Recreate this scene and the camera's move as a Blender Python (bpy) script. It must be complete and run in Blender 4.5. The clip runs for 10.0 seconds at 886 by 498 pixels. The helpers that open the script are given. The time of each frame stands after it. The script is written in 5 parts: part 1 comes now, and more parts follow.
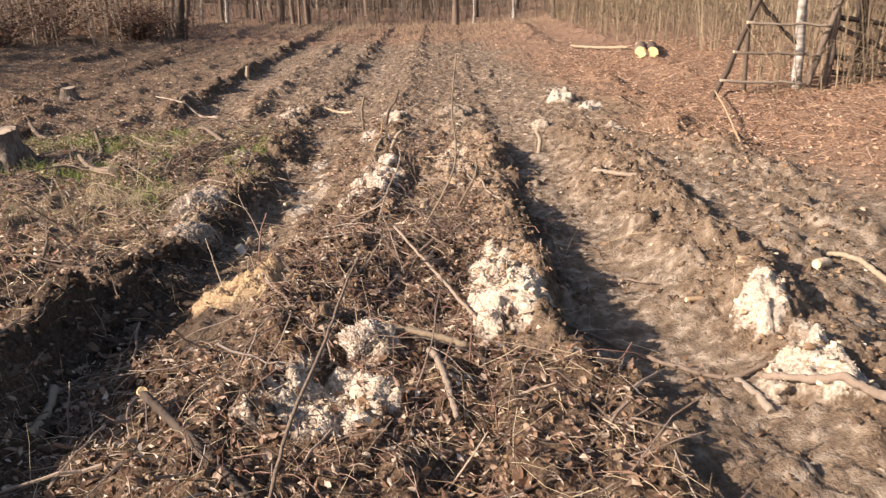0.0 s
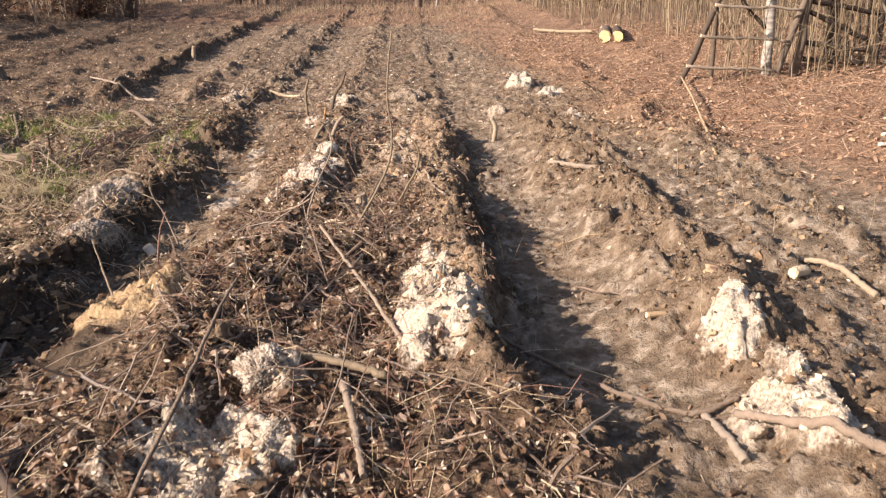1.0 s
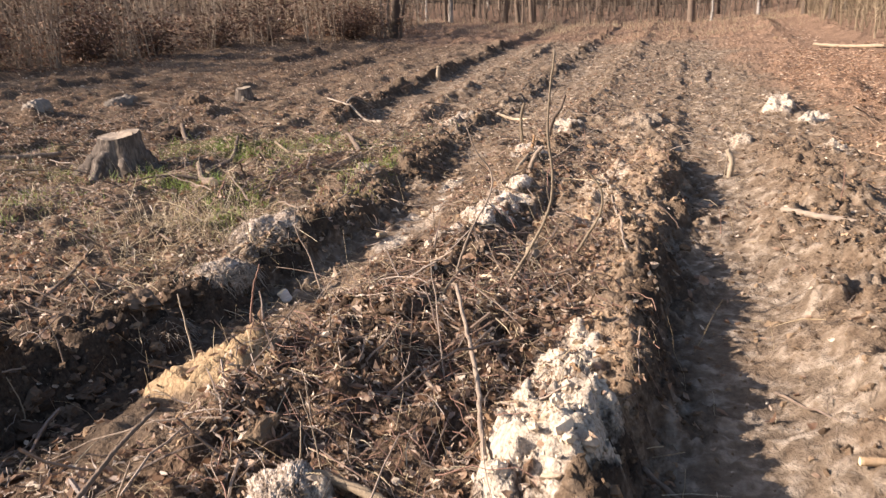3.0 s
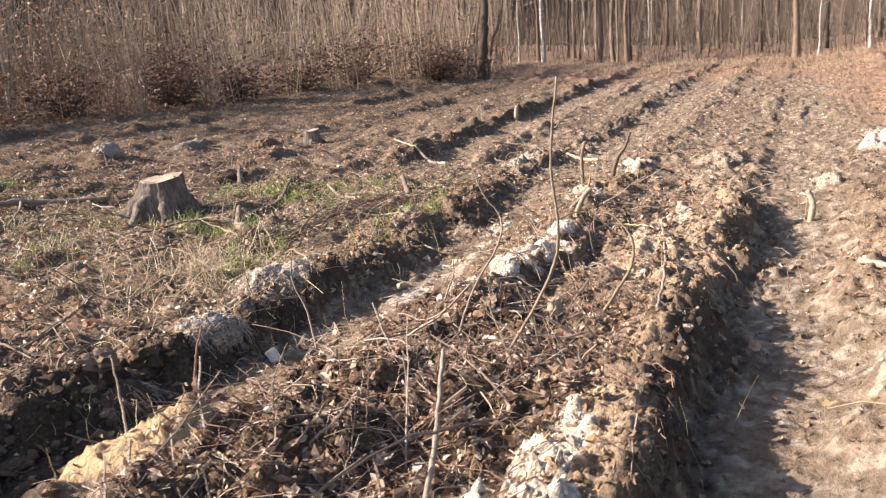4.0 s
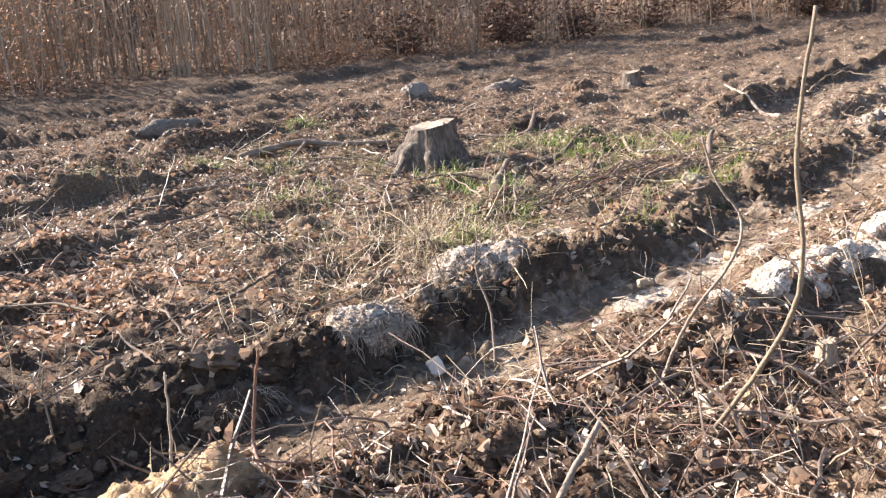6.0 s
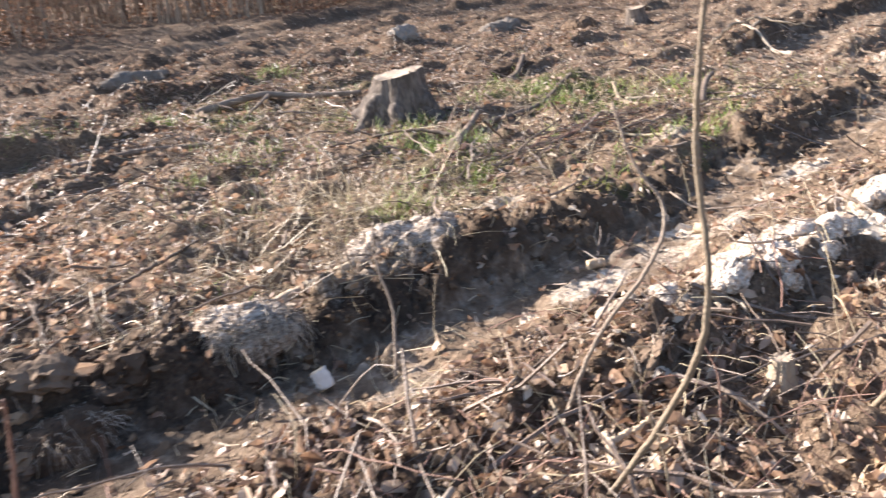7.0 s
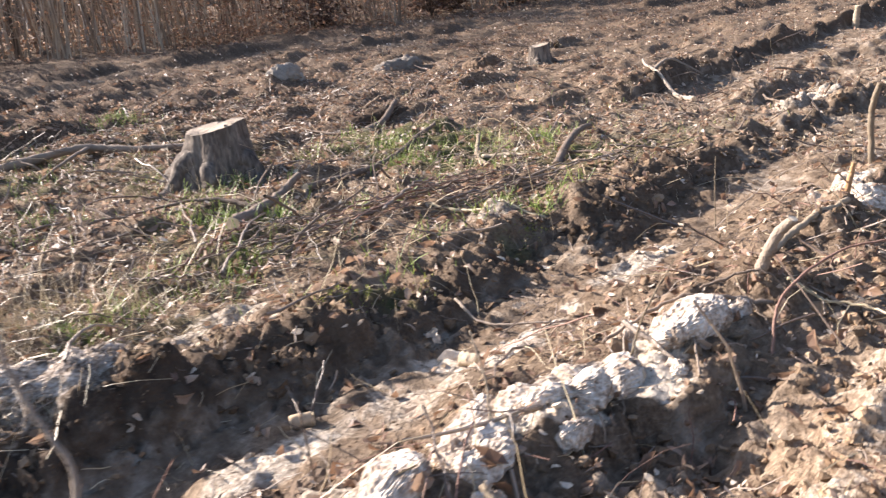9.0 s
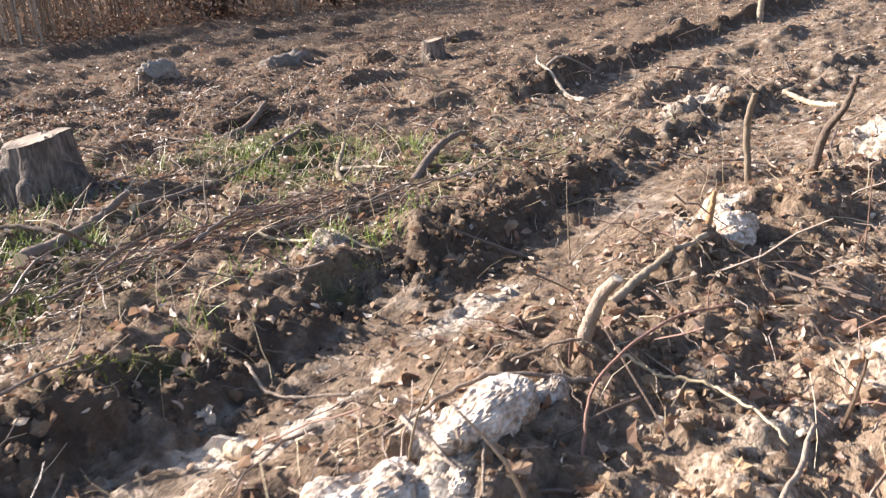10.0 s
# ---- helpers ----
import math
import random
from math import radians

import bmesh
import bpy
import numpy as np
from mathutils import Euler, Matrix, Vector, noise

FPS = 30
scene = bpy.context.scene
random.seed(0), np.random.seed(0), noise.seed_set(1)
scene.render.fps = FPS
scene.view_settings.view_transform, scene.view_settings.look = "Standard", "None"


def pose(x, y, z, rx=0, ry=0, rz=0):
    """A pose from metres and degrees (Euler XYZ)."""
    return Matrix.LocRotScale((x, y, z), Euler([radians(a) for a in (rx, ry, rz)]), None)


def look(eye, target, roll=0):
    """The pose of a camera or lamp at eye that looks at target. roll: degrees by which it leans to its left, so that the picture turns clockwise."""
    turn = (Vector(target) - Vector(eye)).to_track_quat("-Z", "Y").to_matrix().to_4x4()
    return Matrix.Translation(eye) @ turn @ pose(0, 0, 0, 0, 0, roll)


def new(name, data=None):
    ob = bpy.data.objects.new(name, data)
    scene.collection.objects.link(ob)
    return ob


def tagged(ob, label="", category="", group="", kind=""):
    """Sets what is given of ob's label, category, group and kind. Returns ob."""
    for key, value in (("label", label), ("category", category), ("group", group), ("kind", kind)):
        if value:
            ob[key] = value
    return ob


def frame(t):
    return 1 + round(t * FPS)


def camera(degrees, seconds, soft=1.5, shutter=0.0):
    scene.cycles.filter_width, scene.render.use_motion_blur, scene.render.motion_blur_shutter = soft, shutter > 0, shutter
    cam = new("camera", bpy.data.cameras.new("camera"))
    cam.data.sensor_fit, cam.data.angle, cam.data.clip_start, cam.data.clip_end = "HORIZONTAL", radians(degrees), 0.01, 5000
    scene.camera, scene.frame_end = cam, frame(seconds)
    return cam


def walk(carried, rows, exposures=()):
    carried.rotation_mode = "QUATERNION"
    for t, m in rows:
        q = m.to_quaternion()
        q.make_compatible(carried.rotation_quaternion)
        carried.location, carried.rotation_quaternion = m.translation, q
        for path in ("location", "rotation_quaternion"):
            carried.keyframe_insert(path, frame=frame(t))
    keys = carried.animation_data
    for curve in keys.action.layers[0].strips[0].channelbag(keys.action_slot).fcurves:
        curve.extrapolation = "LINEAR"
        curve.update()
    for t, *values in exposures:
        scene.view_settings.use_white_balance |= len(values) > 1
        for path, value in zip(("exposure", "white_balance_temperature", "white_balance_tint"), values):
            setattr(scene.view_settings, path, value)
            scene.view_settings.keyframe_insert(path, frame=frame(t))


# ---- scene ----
cam = camera(52.7, 10.0, soft=1.25, shutter=0.25)
METRES, EYE, TILT, LEAN, TURN = 8.671, 1.5, 0.0, 0.0, 0.0
ROWS = [
    (0.0, 0.0, 0.0, 0.0, -0.39, -16.09, 1.36),
    (0.3, 0.01, 0.0173, 0.0002, 1.41, -15.66, 1.75),
    (0.5, 0.0172, 0.0305, 0.0009, 1.09, -16.3, 1.35),
    (0.7, 0.022, 0.0515, -0.0046, -1.26, -17.38, 1.88),
    (1.0, 0.0279, 0.0918, -0.0125, -2.34, -17.07, 0.55),
    (1.2, 0.0321, 0.1068, -0.0119, -3.06, -16.69, 1.52),
    (1.5, 0.0377, 0.122, -0.0111, -4.69, -16.24, 1.52),
    (1.7, 0.0446, 0.1342, -0.0128, -4.32, -16.44, -1.32),
    (2.0, 0.0599, 0.1633, -0.0212, -0.34, -17.11, 0.92),
    (2.2, 0.074, 0.1835, -0.0201, 4.2, -17.16, 1.71),
    (2.5, 0.0864, 0.2052, -0.0214, 9.89, -16.98, 1.12),
    (2.7, 0.0925, 0.2158, -0.0205, 12.25, -16.62, 1.33),
    (3.8, 0.1357, 0.3188, -0.0331, 20.74, -12.64, 4.12),
    (4.0, 0.1458, 0.3384, -0.0373, 21.82, -12.54, 3.57),
    (4.2, 0.156, 0.3598, -0.0363, 24.26, -12.22, 2.37),
    (4.5, 0.1619, 0.3801, -0.0348, 31.08, -11.23, 2.73),
    (4.7, 0.1595, 0.3998, -0.0373, 34.99, -11.6, 3.57),
    (5.0, 0.1559, 0.4378, -0.0442, 40.25, -11.98, 3.26),
    (5.2, 0.1517, 0.4619, -0.0452, 40.7, -11.63, 1.44),
    (5.5, 0.1472, 0.4872, -0.0466, 42.26, -12.32, 3.16),
    (5.7, 0.1459, 0.502, -0.0474, 43.26, -13.55, 3.95),
    (6.8, 0.1366, 0.6133, -0.053, 48.53, -17.13, 5.34),
    (7.0, 0.1283, 0.6398, -0.0557, 46.79, -18.45, 5.88),
    (7.2, 0.1198, 0.6624, -0.0564, 42.57, -18.56, 6.04),
    (7.5, 0.1056, 0.6906, -0.0559, 39.72, -18.6, 6.02),
    (7.7, 0.1044, 0.7088, -0.0579, 39.34, -18.34, 6.7),
    (8.0, 0.1058, 0.7417, -0.0611, 39.19, -18.64, 5.56),
    (8.2, 0.1105, 0.7632, -0.0605, 41.7, -16.8, 5.06),
    (8.5, 0.1148, 0.7878, -0.0591, 44.26, -16.09, 5.7),
    (8.7, 0.1139, 0.8086, -0.0627, 45.16, -16.09, 6.62),
    (9.0, 0.1115, 0.8454, -0.0671, 45.27, -16.82, 5.73),
    (9.2, 0.1058, 0.8709, -0.0675, 43.67, -16.96, 4.91),
    (9.5, 0.1045, 0.8992, -0.0655, 40.87, -18.43, 4.55),
    (9.7, 0.1045, 0.9152, -0.0657, 40.31, -18.67, 4.86),
    (10.0, 0.102, 0.9484, -0.0681, 41.09, -18.01, 5.31),
]
walk(cam, [(t, pose(0, 0, EYE, TILT, LEAN, TURN) @ pose(METRES * x, METRES * y, METRES * z, 90 + pitch, roll, yaw)) for t, x, y, z, yaw, pitch, roll in ROWS],
     exposures=[(0.0, 0.94, 6700, 17), (2.5, 0.98, 6600, 17), (4.0, 1.5, 6350, 15), (5.5, 1.8, 6100, 13), (7.5, 1.83, 5950, 13), (8.5, 1.74, 6000, 14), (10.0, 1.62, 6000, 14)])

# ---- light ----
SUN_FROM = Vector((-0.93, -0.36, 0.0)).normalized()
SUN_UP = radians(27)
world = bpy.data.worlds.new("sky")
scene.world = world
world.use_nodes = True
wn, wl = world.node_tree.nodes, world.node_tree.links
sky = wn.new("ShaderNodeTexSky")
sky.sky_type, sky.sun_disc = "NISHITA", False
sky.sun_elevation, sky.sun_rotation = SUN_UP, math.atan2(SUN_FROM.x, SUN_FROM.y)
sky.air_density, sky.dust_density = 1.0, 2.0
wl.new(sky.outputs["Color"], wn["Background"].inputs["Color"])
wn["Background"].inputs["Strength"].default_value = 0.09
sun_data = bpy.data.lights.new("sun", "SUN")
sun_data.energy, sun_data.angle, sun_data.color = 5.5, radians(0.6), (1.0, 0.87, 0.73)
sun = new("sun", sun_data)
sun.matrix_world = look(SUN_FROM * 30 * math.cos(SUN_UP) + Vector((0, 0, 30 * math.sin(SUN_UP))), (0, 0, 0))


# ---- materials ----
def material(name, colours, scale=8.0, rough=0.9, bump=0.4, bump_scale=60.0, vary="", stretch=(1, 1, 1), spec=0.25, fine=0.35, glow=0.0):
    """A grained surface: colours on a ramp, by noise at two scales and, where asked, by piece (island or object); glow: how much light passes through."""
    m = bpy.data.materials.new(name)
    m.use_nodes = True
    n, l = m.node_tree.nodes, m.node_tree.links
    b = n["Principled BSDF"]
    b.inputs["Roughness"].default_value = rough
    b.inputs["Specular IOR Level"].default_value = spec
    co, mp = n.new("ShaderNodeTexCoord"), n.new("ShaderNodeMapping")
    mp.inputs["Scale"].default_value = stretch
    l.new(co.outputs["Object"], mp.inputs["Vector"])
    t1, t2 = n.new("ShaderNodeTexNoise"), n.new("ShaderNodeTexNoise")
    t1.inputs["Scale"].default_value, t1.inputs["Detail"].default_value = scale, 6
    t2.inputs["Scale"].default_value, t2.inputs["Detail"].default_value = bump_scale, 4
    for t in (t1, t2):
        l.new(mp.outputs["Vector"], t.inputs["Vector"])
    mix = n.new("ShaderNodeMath")
    mix.operation = "MULTIPLY_ADD"
    mix.inputs[1].default_value = fine
    l.new(t2.outputs["Fac"], mix.inputs[0])
    sub = n.new("ShaderNodeMath")
    sub.operation = "MULTIPLY_ADD"
    sub.inputs[1].default_value, sub.inputs[2].default_value = 1.5, -0.25 - 0.5 * fine
    l.new(t1.outputs["Fac"], sub.inputs[0])
    l.new(sub.outputs[0], mix.inputs[2])
    fac = mix.outputs[0]
    if vary:
        src = n.new("ShaderNodeNewGeometry" if vary == "island" else "ShaderNodeObjectInfo")
        out = src.outputs["Random Per Island" if vary == "island" else "Random"]
        blend = n.new("ShaderNodeMix")
        blend.inputs[0].default_value = 0.65
        l.new(fac, blend.inputs[2])
        l.new(out, blend.inputs[3])
        fac = blend.outputs[0]
    ramp = n.new("ShaderNodeValToRGB")
    el = ramp.color_ramp.elements
    while len(el) < len(colours):
        el.new(0.5)
    for k, c in enumerate(colours):
        el[k].position, el[k].color = k / max(1, len(colours) - 1), (*c, 1)
    l.new(fac, ramp.inputs["Fac"])
    l.new(ramp.outputs["Color"], b.inputs["Base Color"])
    bp = n.new("ShaderNodeBump")
    bp.inputs["Strength"].default_value, bp.inputs["Distance"].default_value = bump, 0.01
    l.new(t2.outputs["Fac"], bp.inputs["Height"])
    l.new(bp.outputs["Normal"], b.inputs["Normal"])
    if glow:
        tr, ms = n.new("ShaderNodeBsdfTranslucent"), n.new("ShaderNodeMixShader")
        ms.inputs[0].default_value = glow
        l.new(ramp.outputs["Color"], tr.inputs["Color"])
        l.new(b.outputs[0], ms.inputs[1])
        l.new(tr.outputs[0], ms.inputs[2])
        l.new(ms.outputs[0], n["Material Output"].inputs["Surface"])
    return m


def soil_material():
    """Ploughed forest soil: humus with some furrow shade put into its colour, grey-brown loam, pale and ochre sand,
    moss, set by the zones on the ground's mesh.
    """
    m = bpy.data.materials.new("forest_soil")
    m.use_nodes = True
    n, l = m.node_tree.nodes, m.node_tree.links
    b = n["Principled BSDF"]
    b.inputs["Roughness"].default_value, b.inputs["Specular IOR Level"].default_value = 0.95, 0.15
    co = n.new("ShaderNodeTexCoord")

    def noise_tex(scale, detail=6, rough=0.6):
        t = n.new("ShaderNodeTexNoise")
        t.inputs["Scale"].default_value, t.inputs["Detail"].default_value, t.inputs["Roughness"].default_value = scale, detail, rough
        l.new(co.outputs["Object"], t.inputs["Vector"])
        return t.outputs["Fac"]

    def ramp_of(fac, stops):
        r = n.new("ShaderNodeValToRGB")
        el = r.color_ramp.elements
        while len(el) < len(stops):
            el.new(0.5)
        for e, (p, c) in zip(el, stops):
            e.position, e.color = p, (*c, 1)
        l.new(fac, r.inputs["Fac"])
        return r.outputs["Color"]

    def blend(fac, a, c):
        x = n.new("ShaderNodeMix")
        x.data_type = "RGBA"
        l.new(fac, x.inputs[0])
        l.new(a, x.inputs[6])
        l.new(c, x.inputs[7])
        return x.outputs[2]

    def zone(name, grain, gain=1.6):
        a = n.new("ShaderNodeAttribute")
        a.attribute_name = name
        k = n.new("ShaderNodeMath")
        k.operation, k.use_clamp = "MULTIPLY_ADD", True
        k.inputs[1].default_value = gain
        l.new(a.outputs["Fac"], k.inputs[0])
        g = n.new("ShaderNodeMath")
        g.operation = "MULTIPLY_ADD"
        g.inputs[1].default_value, g.inputs[2].default_value = 1.6, -1.1
        l.new(grain, g.inputs[0])
        l.new(g.outputs[0], k.inputs[2])
        return k.outputs[0]

    big, mid, small, grit = noise_tex(1.3), noise_tex(9), noise_tex(45), noise_tex(170, 3)
    loam = ramp_of(mid, [(0.28, (0.07, 0.048, 0.032)), (0.5, (0.19, 0.138, 0.094)), (0.72, (0.38, 0.295, 0.21))])
    loam2 = ramp_of(small, [(0.3, (0.055, 0.037, 0.025)), (0.52, (0.19, 0.135, 0.09)), (0.75, (0.42, 0.325, 0.23))])
    col = blend(big, loam, loam2)
    # dark topsoil colour, which also carries painted shade by the near furrow
    humus_shade = ramp_of(small, [(0.3, (0.03, 0.021, 0.015)), (0.6, (0.085, 0.062, 0.044)), (0.8, (0.17, 0.125, 0.09))])
    col = blend(zone("humus_shade", small), col, humus_shade)
    litter = ramp_of(small, [(0.25, (0.032, 0.021, 0.014)), (0.5, (0.11, 0.073, 0.048)), (0.75, (0.28, 0.20, 0.137))])
    col = blend(zone("litter", mid), col, litter)
    floor_sand = ramp_of(mid, [(0.3, (0.10, 0.073, 0.05)), (0.5, (0.205, 0.157, 0.112)), (0.7, (0.44, 0.37, 0.29))])
    col = blend(zone("floor", mid, 1.5), col, floor_sand)
    rust = ramp_of(small, [(0.25, (0.09, 0.053, 0.034)), (0.5, (0.23, 0.146, 0.096)), (0.75, (0.44, 0.32, 0.23))])
    col = blend(zone("fern", mid, 1.5), col, rust)
    moss = ramp_of(small, [(0.3, (0.035, 0.045, 0.012)), (0.6, (0.10, 0.115, 0.03)), (0.8, (0.20, 0.18, 0.08))])
    col = blend(zone("moss", mid, 1.0), col, moss)
    gold = ramp_of(small, [(0.3, (0.31, 0.21, 0.115)), (0.7, (0.58, 0.43, 0.26))])
    tan = ramp_of(small, [(0.3, (0.15, 0.10, 0.064)), (0.5, (0.31, 0.225, 0.15)), (0.72, (0.52, 0.41, 0.295))])
    col = blend(zone("tan", mid, 1.8), col, tan)
    col = blend(zone("ochre", mid, 2.2), col, gold)
    sand = ramp_of(small, [(0.28, (0.27, 0.21, 0.155)), (0.48, (0.53, 0.455, 0.365)), (0.72, (0.77, 0.675, 0.55))])
    col = blend(zone("pale", small, 1.7), col, sand)
    l.new(col, b.inputs["Base Color"])
    add = n.new("ShaderNodeMath")
    add.operation = "MULTIPLY_ADD"
    add.inputs[1].default_value = 0.35
    l.new(grit, add.inputs[0])
    rel = n.new("ShaderNodeMath")
    rel.operation = "MULTIPLY_ADD"
    rel.inputs[1].default_value = 1.6
    l.new(mid, rel.inputs[0])
    l.new(small, rel.inputs[2])
    l.new(rel.outputs[0], add.inputs[2])
    bp = n.new("ShaderNodeBump")
    bp.inputs["Strength"].default_value, bp.inputs["Distance"].default_value = 1.0, 0.028
    l.new(add.outputs[0], bp.inputs["Height"])
    l.new(bp.outputs["Normal"], b.inputs["Normal"])
    return m


SOIL = soil_material()
CLOD = material("soil_clod", [(0.05, 0.034, 0.022), (0.15, 0.105, 0.068), (0.30, 0.22, 0.145)], 14, 0.95, 0.8, 70, "island", spec=0.1)
GREY_SOD = material("grey_sod", [(0.09, 0.076, 0.063), (0.25, 0.215, 0.178), (0.46, 0.41, 0.345)], 14, 0.95, 1.0, 60, "object", spec=0.1, fine=1.1)
ROOT_SOD = material("root_sod", [(0.03, 0.02, 0.014), (0.085, 0.06, 0.042), (0.22, 0.155, 0.105)], 14, 0.95, 1.0, 60, "object", spec=0.1, fine=1.1)
OCHRE_CLOD = material("ochre_clod", [(0.13, 0.08, 0.048), (0.28, 0.19, 0.115), (0.48, 0.355, 0.235)], 14, 0.95, 0.9, 60, "island", spec=0.1)
FIBRE_STRAND = material("root_strand", [(0.16, 0.12, 0.085), (0.34, 0.28, 0.215), (0.56, 0.49, 0.40)], 22, 0.8, 0.4, 90, "island", spec=0.2)
FIBRE = material("bleached_root_fibre", [(0.05, 0.036, 0.026), (0.20, 0.158, 0.122), (0.44, 0.375, 0.31), (0.68, 0.61, 0.52)], 22, 0.95, 1.0, 90, spec=0.1, fine=1.4, stretch=(1, 0.5, 1))
SAND = material("pale_sand", [(0.28, 0.215, 0.15), (0.49, 0.40, 0.30), (0.70, 0.61, 0.48)], 12, 0.95, 0.9, 60, "island", spec=0.1)
WHITE_SAND = material("white_subsoil", [(0.10, 0.073, 0.052), (0.30, 0.235, 0.178), (0.52, 0.445, 0.365), (0.70, 0.63, 0.545)], 11, 0.95, 1.0, 60, spec=0.1, fine=1.5)
DARK_CLOD = material("dark_root_soil", [(0.025, 0.017, 0.012), (0.075, 0.052, 0.036), (0.19, 0.14, 0.10)], 14, 0.95, 0.9, 60, "island", spec=0.1)
LEAF = material("dead_leaf", [(0.08, 0.042, 0.026), (0.21, 0.125, 0.076), (0.34, 0.23, 0.155), (0.56, 0.455, 0.345)], 20, 0.45, 0.3, 90, "island", glow=0.35, spec=0.5)
PALE_LEAF = material("bleached_leaf", [(0.36, 0.26, 0.18), (0.55, 0.45, 0.34), (0.74, 0.65, 0.53)], 20, 0.45, 0.3, 90, "island", glow=0.3, spec=0.5)
FERN = material("dead_bracken", [(0.16, 0.08, 0.043), (0.34, 0.20, 0.12), (0.50, 0.345, 0.23), (0.66, 0.55, 0.43)], 20, 0.45, 0.3, 90, "island", glow=0.3, spec=0.5)
STRAW = material("straw", [(0.28, 0.20, 0.11), (0.47, 0.38, 0.24), (0.68, 0.60, 0.43)], 20, 0.45, 0.2, 90, "island", glow=0.25, spec=0.5)
GRASS = material("fresh_grass", [(0.11, 0.17, 0.03), (0.25, 0.34, 0.07), (0.50, 0.54, 0.18)], 10, 0.45, 0.2, 90, "island", spec=0.4, glow=0.4)
MOSS = material("bright_moss", [(0.13, 0.16, 0.02), (0.28, 0.30, 0.05), (0.46, 0.46, 0.12)], 20, 0.7, 0.3, 90, "island", glow=0.3)
TWIG = material("dead_twig", [(0.065, 0.043, 0.032), (0.16, 0.115, 0.083), (0.34, 0.265, 0.195)], 20, 0.45, 0.5, 120, "island", spec=0.5)
BARK = material("grey_bark", [(0.09, 0.066, 0.05), (0.19, 0.145, 0.11), (0.33, 0.27, 0.21)], 16, 0.9, 0.8, 90, "object", fine=0.6)
SAPLING_BARK = material("sapling_bark", [(0.085, 0.064, 0.042), (0.17, 0.132, 0.09), (0.30, 0.245, 0.175)], 18, 0.75, 0.5, 110, "object", fine=0.6)
PALE_BARK = material("olive_bark", [(0.15, 0.115, 0.075), (0.26, 0.205, 0.14), (0.39, 0.32, 0.235)], 18, 0.75, 0.5, 110, "object", fine=0.6)
BARE_WOOD = material("peeled_wood", [(0.30, 0.20, 0.11), (0.47, 0.36, 0.24), (0.62, 0.52, 0.39)], 18, 0.75, 0.5, 80, "object", fine=0.7)
ORANGE_WOOD = material("torn_orange_wood", [(0.20, 0.11, 0.055), (0.40, 0.24, 0.12), (0.60, 0.42, 0.25)], 22, 0.8, 0.6, 80, "object", fine=0.8)
CUT_WOOD = material("sawn_wood", [(0.60, 0.43, 0.24), (0.74, 0.58, 0.37), (0.82, 0.69, 0.49)], 10, 0.75, 0.3, 70)
CUT_YELLOW = material("fresh_sawn_pine", [(0.78, 0.52, 0.23), (0.90, 0.69, 0.39)], 10, 0.75, 0.3, 70)
STUMP_WOOD = material("weathered_stump", [(0.035, 0.028, 0.023), (0.115, 0.094, 0.077), (0.27, 0.225, 0.18)], 14, 0.95, 1.0, 50, stretch=(1, 1, 0.18), fine=1.2)
STUMP_TOP = material("weathered_cut", [(0.14, 0.108, 0.08), (0.28, 0.225, 0.17), (0.46, 0.385, 0.30)], 12, 0.9, 0.8, 60, fine=0.7)
RED_TWIG = material("red_twig", [(0.10, 0.05, 0.038), (0.20, 0.115, 0.085), (0.32, 0.21, 0.155)], 20, 0.7, 0.5, 120, "island")
BIRCH = material("birch_bark", [(0.09, 0.08, 0.07), (0.32, 0.295, 0.26), (0.56, 0.53, 0.49)], 6, 0.7, 0.3, 60, stretch=(1, 1, 4), fine=0.3)
WHITE_BARK = material("white_birch_bark", [(0.50, 0.46, 0.40), (0.66, 0.62, 0.56), (0.78, 0.75, 0.70)], 20, 0.7, 0.3, 60)
PINE = material("pine_bark", [(0.07, 0.05, 0.038), (0.14, 0.105, 0.08), (0.25, 0.19, 0.145)], 9, 0.9, 0.8, 50, "object", fine=0.5)
HIDE_BARK = material("weathered_pole", [(0.045, 0.033, 0.025), (0.10, 0.076, 0.058), (0.19, 0.15, 0.118)], 12, 0.9, 0.8, 60, "object", fine=0.7)
RUNG_WOOD = material("weathered_rung", [(0.12, 0.095, 0.07), (0.22, 0.18, 0.14), (0.34, 0.285, 0.225)], 16, 0.85, 0.6, 80, "object", fine=0.7)
DARK_BARK = material("dark_bark", [(0.028, 0.021, 0.017), (0.06, 0.046, 0.036), (0.11, 0.085, 0.065)], 9, 0.9, 0.8, 50, "object", fine=0.5)
STEM = material("thicket_stem", [(0.10, 0.07, 0.048), (0.23, 0.17, 0.12), (0.38, 0.30, 0.215), (0.58, 0.50, 0.39)], 6, 0.75, 0.3, 90, "island")
REED = material("brown_thicket_stem", [(0.075, 0.055, 0.035), (0.17, 0.13, 0.085), (0.33, 0.265, 0.18)], 6, 0.8, 0.3, 90, "island")
UNDERGROWTH = material("far_undergrowth_stem", [(0.045, 0.034, 0.026), (0.12, 0.092, 0.07), (0.25, 0.20, 0.155)], 6, 0.8, 0.3, 90, "island")
RUSSET = material("russet_oak_leaf", [(0.07, 0.038, 0.024), (0.28, 0.158, 0.095), (0.54, 0.36, 0.23)], 20, 0.5, 0.3, 90, "island", spec=0.4, glow=0.35)
DARK_RUSSET = material("dark_oak_leaf", [(0.035, 0.02, 0.014), (0.11, 0.063, 0.042), (0.28, 0.165, 0.105)], 20, 0.5, 0.3, 90, "island", spec=0.4, glow=0.2)
